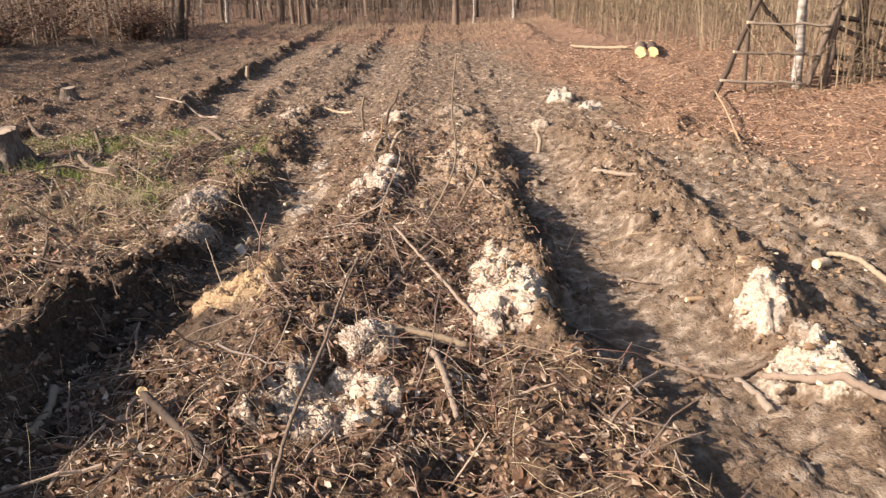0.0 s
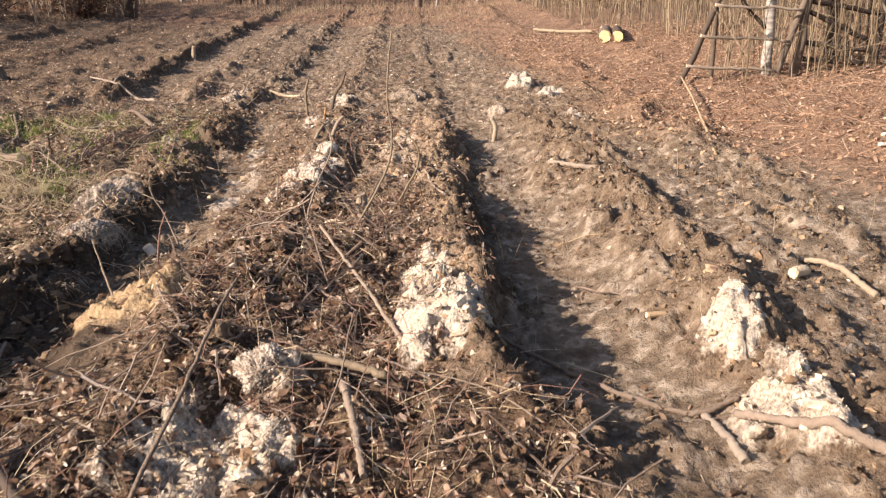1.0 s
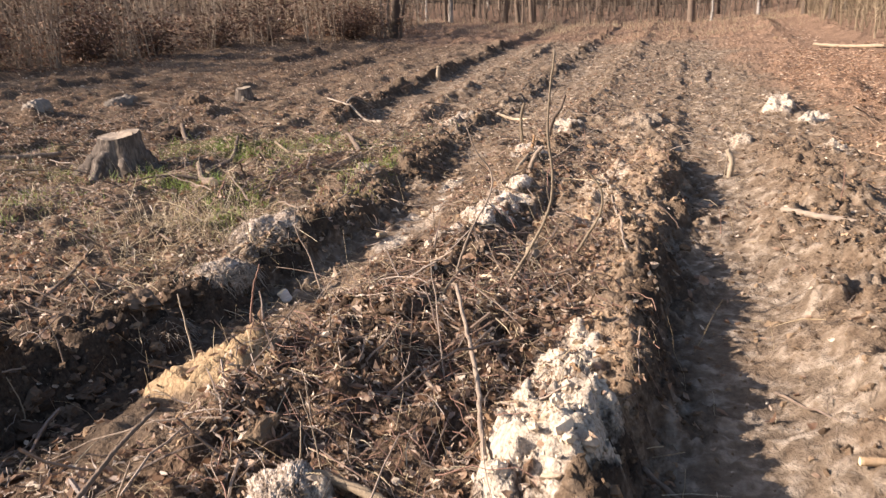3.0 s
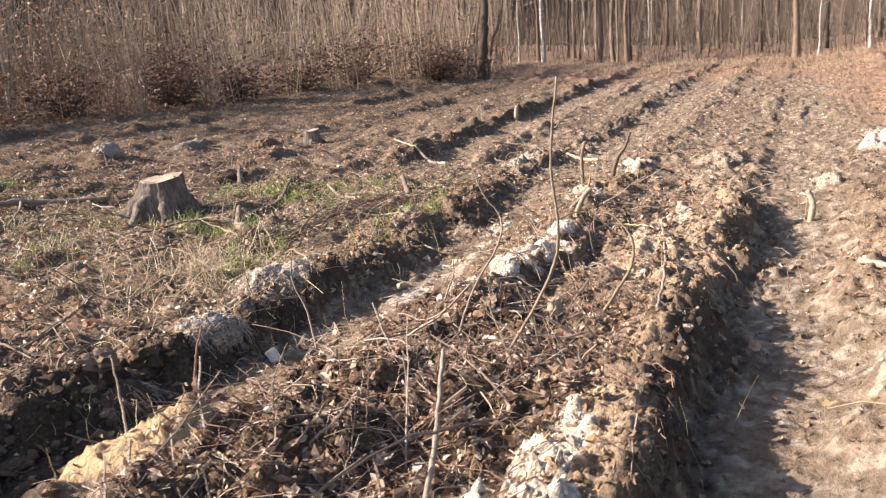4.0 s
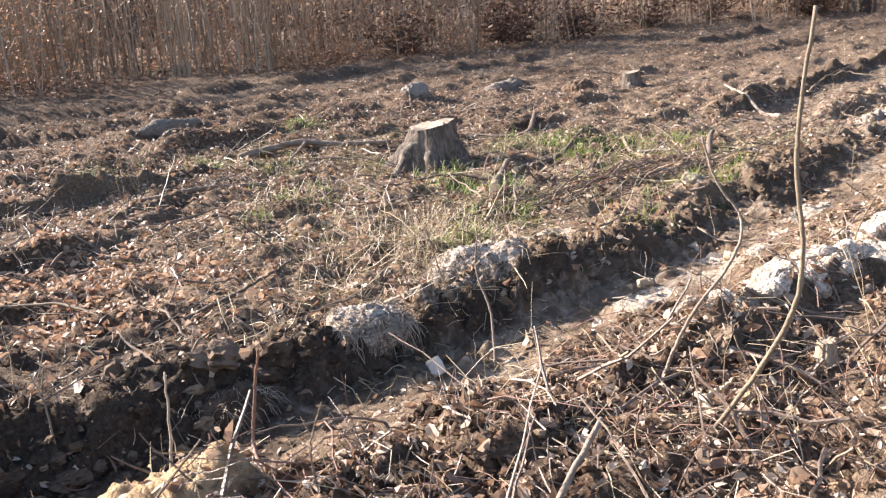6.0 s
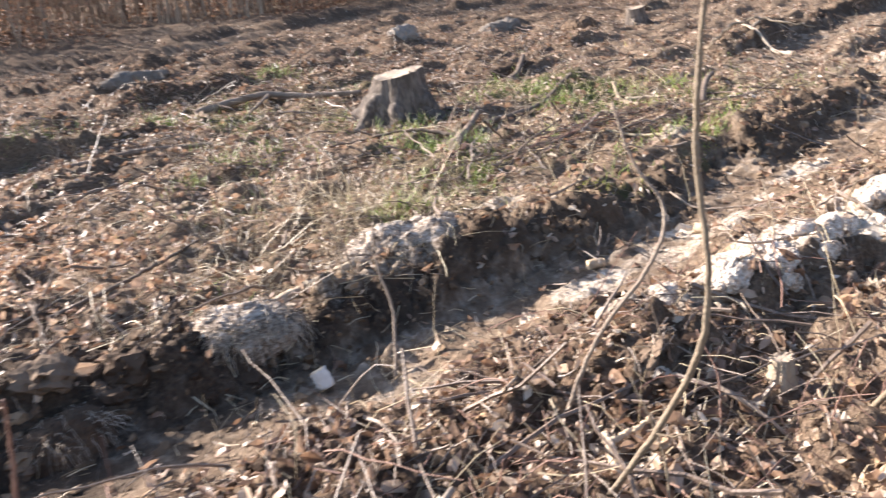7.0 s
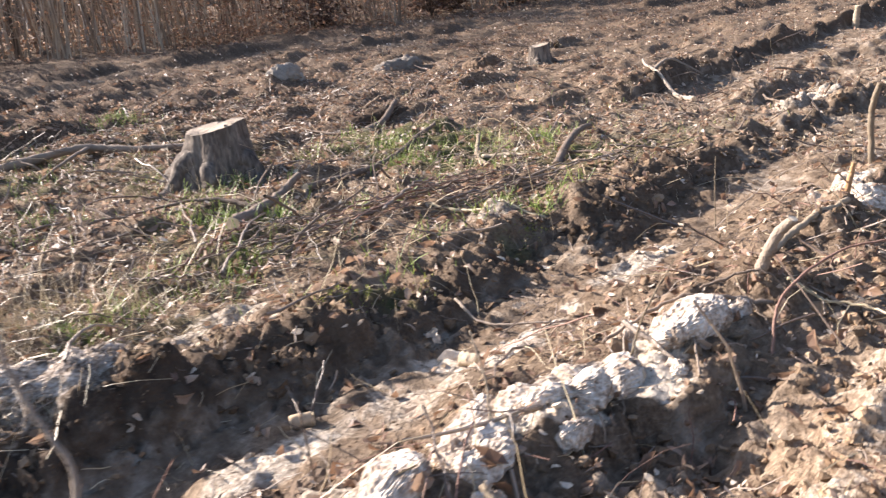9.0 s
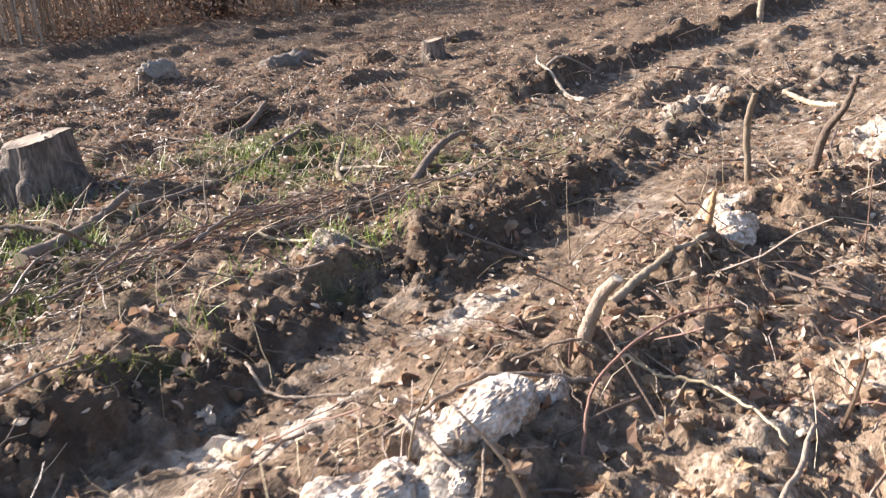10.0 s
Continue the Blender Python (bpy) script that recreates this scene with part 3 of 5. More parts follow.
gx = steps_of([(-400, -60, 60, 10), (-60, -20, 5, 0.4), (-20, -12, 0.3, 0.11), (-12, -7, 0.10, 0.05), (-7, -2.6, 0.05, 0.022), (-2.6, 2.4, 0.020, 0.020), (2.4, 7, 0.022, 0.08), (7, 20, 0.09, 0.5), (20, 60, 0.6, 5), (60, 400, 10, 60)])
gy = steps_of([(-400, -40, 60, 8), (-40, -8, 6, 0.4), (-8, 2.6, 0.28, 0.03), (2.6, 12.5, 0.021, 0.021), (12.5, 18, 0.022, 0.05), (18, 34, 0.055, 0.15), (34, 70, 0.15, 2), (70, 500, 4, 60)])
GX, GY = np.meshgrid(gx, gy)
Z, FLOOR, WALL, BANK, PALE, OC = ground_all(GX, GY)


def litter_zone(x, y):
    core = ease(-1.45, -1.0, x) * (1 - ease(0.25, 0.6, x)) * (1 - 0.72 * ease(7.6, 9.0, y))
    left = (1 - ease(-2.6, -2.1, x)) * (0.36 * (1 - 0.6 * ease(12, 15, y)) + 0.45 * ease(4.5, 8.0, -x))
    core = np.maximum(core, 0.95 * ease(-1.3, -0.9, x) * (1 - ease(0.8, 1.15, x)) * (1 - ease(4.2, 4.9, y)))
    core = np.maximum(core, 0.9 * ease(-2.4, -2.0, x) * (1 - ease(-1.3, -1.0, x)) * (1 - ease(4.4, 5.3, y)))
    return np.clip(np.maximum(core, left) + 0.5 * fbm(x * 1.4, y * 1.4, 101, 3), 0, 1)


def moss_zone(x, y):
    zone = (1 - ease(-2.7, -2.2, x)) * ease(-9.5, -6.5, x) * ease(7, 9, y) * (1 - ease(13, 15.5, y))
    spots = np.exp(-((x + 2.02) ** 2 + (y - 9.75) ** 2) / 0.03) + np.exp(-((x + 2.1) ** 2 + (y - 10.7) ** 2) / 0.02) + np.exp(-((x + 5.0) ** 2 + (y - 12.4) ** 2) / 0.8) * 0.4
    return np.clip(zone * (0.25 + 1.6 * fbm(x * 0.8, y * 0.8, 111, 3)) + 0.8 * spots, 0, 1)


def fern_zone(x, y):
    return np.maximum(ease(2.6, 4.2, x + 0.8 * fbm(x * 0.7, y * 0.7, 121, 2) + 0.10 * (y - 9) - 0.7 * (1 - ease(8.5, 10.5, y))) * ease(4, 8, y), ease(28, 33, y + 3 * fbm(x * 0.3, y * 0.3, 125, 2)))


LIT = litter_zone(GX, GY)
rows, cols = GX.shape
index = np.arange(rows * cols).reshape(rows, cols)
quads = np.stack([index[:-1, :-1], index[:-1, 1:], index[1:, 1:], index[1:, :-1]], -1).reshape(-1, 4)
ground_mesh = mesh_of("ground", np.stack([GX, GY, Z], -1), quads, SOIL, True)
tan = np.clip(0.75 * churned(GX, GY) + 0.6 * np.exp(-((GX - 0.45) / 0.25) ** 2) * ease(5.3, 6.0, GY) * (1 - ease(12, 14, GY)) + 0.9 * fbm(GX * 1.7, GY * 1.7, 133, 3) - 0.15, 0, 0.75) * ease(-0.4, 0.0, GX) * (1 - ease(0.7, 1.0, GX))
sandy = np.clip(FLOOR * np.where(GX < 0, 0.75, 1.0) * (0.9 + 0.5 * fbm(GX * 0.9, GY * 0.9, 131, 3)) + 0.7 * churned(GX, GY) + 0.48 * ease(12, 14, GY) * (1 - ease(30, 34, GY)) * ease(-5.5, -3, GX) * (1 - ease(2, 4, GX)) + 0.58 * ease(1.2, 1.6, GX) * (1 - ease(3.0, 4.4, GX)) * (1 - ease(9, 12, GY)) * (0.6 + 0.9 * fbm(GX * 1.3, GY * 1.3, 135, 3)) + 0.72 * ease(2.1, 2.7, GX) * (1 - ease(4.2, 5.2, GX)) * ease(3.5, 5, GY) * (1 - ease(9, 12, GY)), 0, 1)
# topsoil on wall and bank; y-limited terms paint shade on wall, strip, ridge
for key, values in (("floor", sandy), ("humus_shade", np.clip((0.62 + 0.33 * (1 - ease(7.2, 8.2, GY))) * WALL * (1 - 0.25 * ease(8.4, 9.4, GY)) + 0.25 * BANK * (GX < -1) + 0.8 * (1 - ease(6.2, 7.6, GY)) * (1 - ease(-1.6, -1.3, GX)) + 0.30 * ease(-1.3, -1.0, GX) * (1 - ease(-0.2, 0.2, GX)) * ease(5.5, 6.5, GY) * (1 - ease(8, 9, GY)), 0, 1)), ("litter", np.maximum(0.85 * LIT * (1 - FLOOR), 0 * GX)), ("fern", fern_zone(GX, GY)),
                    ("moss", moss_zone(GX, GY)), ("ochre", OC), ("tan", tan), ("pale", PALE)):
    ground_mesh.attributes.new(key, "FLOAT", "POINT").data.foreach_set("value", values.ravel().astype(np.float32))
ground = thing("ground", "ploughed brown forest soil with pale sandy furrows and litter", "ground", me=ground_mesh, kind="structure")


# ---- loose cover: clods, leaves, straw, twigs, grass ----
def clods(name, label, seed, n, box, weight, sizes, mat, level, sink=0.25):
    rs = np.random.RandomState(seed)
    x, y = sown(rs, n, box, weight)
    z, nrm = slope(x, y)
    v, f = sphere_shape(level)
    k = len(x)
    size = sizes[0] * (sizes[1] / sizes[0]) ** (rs.uniform(0, 1, k) ** 2.2)
    wave = np.zeros((k, len(v)))
    for amp, freq in ((0.16, 2.5), (0.12, 4.5), (0.08, 8.0)):
        wave += amp * np.sin(np.einsum("kj,pj->kp", rs.normal(0, freq, (k, 3)), v) + rs.uniform(0, 6.28, (k, 1)))
    shape = v[None] * rs.uniform(0.45, 1.35, (k, 1, 3)) * (1 + wave + rs.normal(0, (0.30, 0.20, 0.10)[level - 1], (k, len(v))))[:, :, None]
    pts = np.einsum("kij,kpj->kpi", turns(rs, k, 0.6), shape) * size[:, None, None] * np.array([1, 1, 0.8])
    pts = pts + np.stack([x, y, z + size * (0.5 - sink)], 1)[:, None]
    return thing(name, label, "soil", me=mesh_of(name, *joined(None, pts, f), mat, False), kind="stuff")


def zone_of(which):
    def weight(x, y):
        _, floor, wall, bank, pale, oc = ground_all(x, y)
        near = 1 / (1 + (np.hypot(x, y - 7) / 7) ** 2)
        if which == "pale":
            return ease(0.3, 0.7, pale)
        return np.clip(0.14 + 0.35 * ease(1.2, 1.6, x) * (1 - ease(3.0, 3.8, x)) + 0.8 * bank + 0.8 * wall - 0.4 * floor + 0.6 * churned(x, y), 0.10, 1) * near * (1 - 0.93 * ease(0.2, 0.6, pale))
    return weight


clods("soil_clods", "crumbly brown soil clods along the furrow banks", 201, 85000, (-5, 4, 2.7, 16), zone_of("bank"), (0.004, 0.022), CLOD, 1)
clods("large_soil_clods", "broken brown soil lumps on the furrow banks", 202, 2600, (-10, 4, 2.7, 22), zone_of("bank"), (0.015, 0.05), CLOD, 2, 0.6)
clods("turned_sods", "dark turned sods and soil lumps over the field", 205, 1500, (-15, 4, 3, 34), lambda x, y: np.clip(0.12 + 0.8 * ground_all(x, y)[3] + 0.3 * ease(3, 8, -x) - 0.6 * ground_all(x, y)[1] - 0.3 * ease(0.8, 1.4, x), 0.02, 1),
      (0.03, 0.08), CLOD, 3, 1.0)
clods("ochre_clods", "tan sandy clods broken up along the ridge", 206, 3600, (-1.3, 3.2, 3.2, 13), lambda x, y: np.clip(0.30 * (x < 0.9) + 0.9 * np.exp(-((x - 0.42) / 0.22) ** 2) * ease(5.2, 5.8, y) + 0.7 * churned(x, y) + 0.35 * ease(1.5, 1.9, x), 0.02, 1) * (1 - 0.9 * ground_all(x, y)[1]), (0.010, 0.045), OCHRE_CLOD, 2, 0.8)
clods("bank_lumps", "dark soil lumps fallen from the furrow wall", 207, 700, (-2.35, -1.5, 2.8, 14), lambda x, y: np.clip(0.25 + 0.9 * np.exp(-((x + 2.0) / 0.2) ** 2), 0, 1), (0.015, 0.05), CLOD, 2, 0.9)
clods("sand_crumbs", "white sandy crumbs on the thrown-up heaps", 203, 52000, (-2.6, 2.7, 3.2, 14), lambda x, y: zone_of("pale")(x, y) * np.where((x < -0.3) & (y > 8.2), 0.35, 1.0), (0.004, 0.018), SAND, 1)
clods("sand_lumps", "pale sand lumps on the thrown-up heaps", 204, 5200, (-2.6, 2.7, 3.2, 14), lambda x, y: zone_of("pale")(x, y) * np.where((x < -0.3) & (y > 8.2), 0.10, 1.0), (0.012, 0.050), SAND, 2, 0.6)

clods("root_lumps", "dark root-bound soil lumps along the strip edge", 208, 2600, (-4.2, -1.9, 4.0, 7.3), lambda x, y: np.clip(np.exp(-((x + 2.4) / 0.6) ** 2) * (0.5 + 1.2 * fbm(x * 2, y * 2, 209, 2)), 0.03, 1), (0.02, 0.085), DARK_CLOD, 3, 0.9)
clods("ridge_lumps", "dark brown lumps turned up under the brush", 209, 1500, (-1.3, 0.1, 5.8, 8.7), lambda x, y: np.clip(0.25 + 1.5 * fbm(x * 1.8, y * 1.8, 219, 2), 0, 1), (0.02, 0.075), DARK_CLOD, 3, 0.9)

LEAF_SHAPE = np.array([[-1, 0, 0], [-0.45, 0.42, 0], [0.3, 0.5, 0], [1, 0, 0], [0.3, -0.5, 0], [-0.45, -0.42, 0], [-0.4, 0, 0], [0.35, 0, 0]], float)
LEAF_FACES = np.array([[0, 6, 1], [1, 6, 2], [6, 7, 2], [2, 7, 3], [3, 7, 4], [7, 6, 4], [4, 6, 5], [5, 6, 0]])


def leaf_points(rs, k, size, curl=0.35):
    s = np.repeat(LEAF_SHAPE[None], k, 0)
    s[:, :, 2] += rs.normal(0.25, curl, (k, 1)) * np.abs(s[:, :, 1]) + rs.normal(0, curl, (k, 1)) * s[:, :, 0] ** 2
    s[:, :, 1] *= rs.uniform(0.55, 1.15, (k, 1))
    s += rs.normal(0, 0.07, s.shape)
    return s * size[:, None, None]


def leaves(name, label, seed, n, box, weight, sizes, mat, tilt=0.45, curl=0.35, lift=0.006):
    rs = np.random.RandomState(seed)
    x, y = sown(rs, n, box, weight)
    z, nrm = slope(x, y)
    k = len(x)
    pts = np.einsum("kij,kpj->kpi", turns(rs, k, tilt, nrm), leaf_points(rs, k, rs.uniform(*sizes, k), curl))
    pts = pts + np.stack([x, y, z + lift + np.abs(rs.normal(0, 0.012, k))], 1)[:, None]
    return thing(name, label, "leaf litter", me=mesh_of(name, *joined(None, pts, LEAF_FACES), mat), kind="stuff")


def strewn(name, label, category, seed, n, box, weight, lengths, radius, mat, tilt=0.25, steps=4, sides=3, bend=0.12, upright=False, jitter=0.02):
    """Thin rods strewn over the ground, or standing where upright."""
    rs = np.random.RandomState(seed)
    x, y = sown(rs, n, box, weight)
    z, nrm = slope(x, y)
    k = len(x)
    L = lengths[0] * (lengths[1] / lengths[0]) ** (rs.uniform(0, 1, k) ** 1.5)
    t = np.linspace(0, 1, steps)[None, :, None]
    turn = turns(rs, k, tilt, None if upright else nrm)
    along, side = (turn[:, :, 2], turn[:, :, 0]) if upright else (turn[:, :, 0], turn[:, :, 2])
    rise = np.zeros((k, 1, 1)) if upright else np.abs(rs.normal(0, 0.16, (k, 1, 1)))
    line = along[:, None] * (t - (0 if upright else 0.5)) * L[:, None, None]
    line = line + side[:, None] * (bend * rs.normal(0, 1, (k, 1, 1)) * (t * t if upright else 4 * t * (1 - t)) * L[:, None, None])
    line[:, :, 2:] += rise * t * L[:, None, None]
    line = line + rs.normal(0, jitter, line.shape) * L[:, None, None]
    line = line + np.stack([x, y, z + (-0.005 if upright else 0.012)], 1)[:, None]
    rad = rs.uniform(*radius, (k, 1)) * np.linspace(1, 0.45, steps)[None]
    return thing(name, label, category, me=mesh_of(name, *tubes(line, rad, sides), mat), kind="stuff")


def near_weight(x, y):
    return 1 / (1 + (np.hypot(x + 1, y - 7) / 8) ** 2)


def w_leaf(x, y):
    _, floor, wall, bank, pale, oc = ground_all(x, y)
    return np.clip(0.10 + 0.9 * litter_zone(x, y) + 0.25 * np.exp(-((x + 2.3) / 0.2) ** 2) * (1 - ease(8.4, 9.0, y)) - 0.8 * pale - 0.55 * floor - 0.5 * ease(1.2, 1.5, x), 0.035, 1) * near_weight(x, y) * (1 - 0.55 * ease(2.0, 2.3, -x) * (1 - ease(6.2, 7.2, y)))


def w_fern(x, y):
    return fern_zone(x, y)


def w_straw(x, y):
    patch = np.exp(-((x + 2.9) ** 2 + ((y - 7.8) / 1.6) ** 2) / 0.8)
    return np.clip((0.27 * litter_zone(x, y) + 0.9 * patch + 0.3 * moss_zone(x, y)) * near_weight(x, y), 0.01, 1)


def w_grass(x, y):
    return moss_zone(x, y) * near_weight(x, y)


leaves("leaf_litter", "brown dead leaves lying over the soil", 211, 120000, (-12, 3.2, 2.6, 24), w_leaf, (0.011, 0.040), LEAF, 0.75)
leaves("pale_oak_leaves", "pale curled oak leaves on the soil", 212, 30000, (-8, 4, 2.6, 18), w_leaf, (0.010, 0.028), PALE_LEAF, 0.6, 0.35, 0.015)
leaves("bracken_litter", "rust-brown flattened bracken fronds", 213, 30000, (2.4, 12, 5, 24), w_fern, (0.012, 0.04), FERN)
leaves("wood_edge_litter", "brown leaf litter before the thicket", 214, 20000, (-18, 4, 8, 36), lambda x, y: np.where(x < -5, 0.9, 0.45) * (x > -6 - 0.7 * y), (0.015, 0.045), LEAF, 0.7)
leaves("field_leaves", "bleached leaves scattered over the field", 215, 5000, (-14, 4, 8, 30), lambda x, y: np.where(x < -5, 0.8, 0.5), (0.012, 0.035), PALE_LEAF, 0.7)
strewn("dry_grass", "dry straw-coloured grass stalks lying flat", "dry grass", 221, 70000, (-9, 1.5, 2.6, 18), lambda x, y: w_straw(x, y) * np.where(x < -2.3, 0.55, 1.0), (0.07, 0.40), (0.0012, 0.0034), STRAW)
strewn("fern_stalks", "broken rust-brown bracken stalks", "bracken", 222, 6000, (2.4, 11, 5, 22), w_fern, (0.12, 0.6), (0.002, 0.005), FERN, bend=0.08)
strewn("small_twigs", "small broken twigs strewn over the soil", "twigs", 223, 36000, (-9, 3, 2.6, 18), w_leaf, (0.05, 0.35), (0.0012, 0.0045), TWIG, steps=5, sides=4)
strewn("grass_tufts", "fresh green grass blades on the uncut strip", "grass", 224, 60000, (-10, -2, 7, 18), lambda x, y: w_grass(x, y) * ease(0.0, 0.3, fbm(x * 3, y * 3, 123, 2)), (0.03, 0.12), (0.0012, 0.0028), GRASS, 0.5, 3, 3, 0.3, True)
strewn("dry_stalks", "thin dry stalks standing on the strip", "dry grass", 225, 2600, (-10, 5, 2.6, 24), lambda x, y: 0.3 * near_weight(x, y), (0.10, 0.45), (0.0010, 0.0025), STRAW, 0.35, 5, 3, 0.15, True)
strewn("fallen_twigs", "dark fallen twigs and brushwood", "brushwood", 226, 4200, (-9, 3, 2.6, 20), lambda x, y: w_leaf(x, y) * np.where(x < -2.4, 0.45, 1.0) * np.where((x > -1) & (y < 7), 0.7, 1.0), (0.25, 0.9), (0.003, 0.011), TWIG, steps=7, sides=5, bend=0.06, jitter=0.010)
leaves("russet_litter", "russet oak leaves drifted over the strip", 216, 9000, (-6.5, -2.6, 5.0, 8.6), lambda x, y: np.clip(np.exp(-((x + 4.3) / 1.1) ** 2 - ((y - 6.7) / 0.7) ** 2) * (0.5 + 1.4 * fbm(x * 2, y * 2, 128, 2)), 0, 1), (0.018, 0.045), FERN, 0.9, 0.5, 0.02)
leaves("large_litter", "large curled oak leaves caught among the clods", 217, 9000, (-9, 1.2, 2.8, 17), lambda x, y: np.clip(w_leaf(x, y) + 0.15 * (x < -2.3), 0, 1), (0.025, 0.052), LEAF, 0.9, 0.5, 0.015)
strewn("long_straw", "long bleached grass stalks arched over the strip", "dry grass", 231, 2300, (-6.5, -2.4, 5.5, 13.5), lambda x, y: np.clip(np.exp(-((x + 3.4) / 0.8) ** 2 - ((y - 8.6) / 1.0) ** 2) + 0.10 + 0.5 * fbm(x * 1.1, y * 1.1, 129, 2), 0, 1), (0.2, 0.75), (0.0016, 0.0036), STRAW, 0.35, 7, 3, 0.22)
strewn("field_sticks", "grey broken sticks strewn over the strip", "sticks", 232, 900, (-9, -2.4, 5, 18), lambda x, y: 0.2 + 0.5 * near_weight(x, y), (0.15, 0.7), (0.004, 0.013), BARK, 0.3, 7, 5, 0.08, False, 0.015)
strewn("moss", "bright yellow-green moss on the furrow lip", "moss", 233, 30000, (-2.5, -1.7, 9.0, 11.5), lambda x, y: np.clip(np.exp(-((x + 2.07) / 0.07) ** 2 - ((y - 9.53) / 0.12) ** 2) + 0.6 * np.exp(-((x + 2.05) / 0.05) ** 2 - ((y - 9.95) / 0.08) ** 2) + 0.5 * np.exp(-((x + 2.15) / 0.05) ** 2 - ((y - 10.9) / 0.10) ** 2), 0, 1), (0.008, 0.026), (0.0016, 0.0030), MOSS, 0.6, 3, 3, 0.3, True)
TUFTS = [(-5.9, 9.0), (-5.3, 9.6), (-5.75, 10.5), (-4.9, 10.7), (-5.0, 11.6), (-4.3, 10.2), (-4.5, 11.9), (-3.6, 11.0), (-6.4, 10.6), (-7.4, 9.4), (-6.9, 8.2), (-3.3, 9.6), (-5.6, 12.6), (-2.9, 8.9), (-8.6, 11.6), (-3.9, 12.6), (-5.37, 11.74), (-4.61, 11.98), (-4.31, 12.35), (-3.83, 13.15), (-2.9, 13.4), (-3.88, 10.48), (-5.2, 8.6), (-5.0, 8.9), (-6.75, 10.2), (-4.95, 12.3), (-2.3, 10.3), (-2.35, 11.2)]


def w_tuft(x, y):
    return np.clip(sum(np.exp(-((x - a) ** 2 + (y - b) ** 2) / (0.02 + 0.02 * (k % 4))) for k, (a, b) in enumerate(TUFTS)), 0, 1)


strewn("long_grass", "green grass blades in loose low tufts", "grass", 229, 80000, (-9, -2.2, 7.8, 14), lambda x, y: w_tuft(x, y) * ease(-0.1, 0.25, fbm(x * 4, y * 4, 127, 2)), (0.05, 0.15), (0.0018, 0.0036), GRASS, 0.6, 4, 3, 0.4, True)
strewn("dead_grass_tufts", "bleached dry grass standing in loose tufts", "dry grass", 230, 30000, (-9, -2.4, 6.5, 13), lambda x, y: 0.15 * w_tuft(x + 0.12, y - 0.1) + 0.8 * np.exp(-((x + 3.25) / 0.5) ** 2 - ((y - 8.6) / 0.6) ** 2), (0.10, 0.34), (0.0012, 0.0030), STRAW, 0.9, 5, 3, 0.45, True)
strewn("red_twigs", "thin red-brown twigs tangled over the ridge", "twigs", 227, 1000, (-1.2, 0.9, 3.0, 12), w_leaf, (0.15, 0.6), (0.0016, 0.004), RED_TWIG, 0.5, 6, 4, 0.12)
strewn("edge_grass", "rust-coloured dry grass at the foot of the wood", "dry grass", 228, 11000, (-18, 12, 31, 40), lambda x, y: np.clip(0.25 + 1.2 * fbm(x * 0.5, y * 0.5, 126, 2) + 0.4 * ease(34, 37, y), 0, 1), (0.08, 0.32), (0.003, 0.005), STRAW, 0.45, 4, 3, 0.3, True)


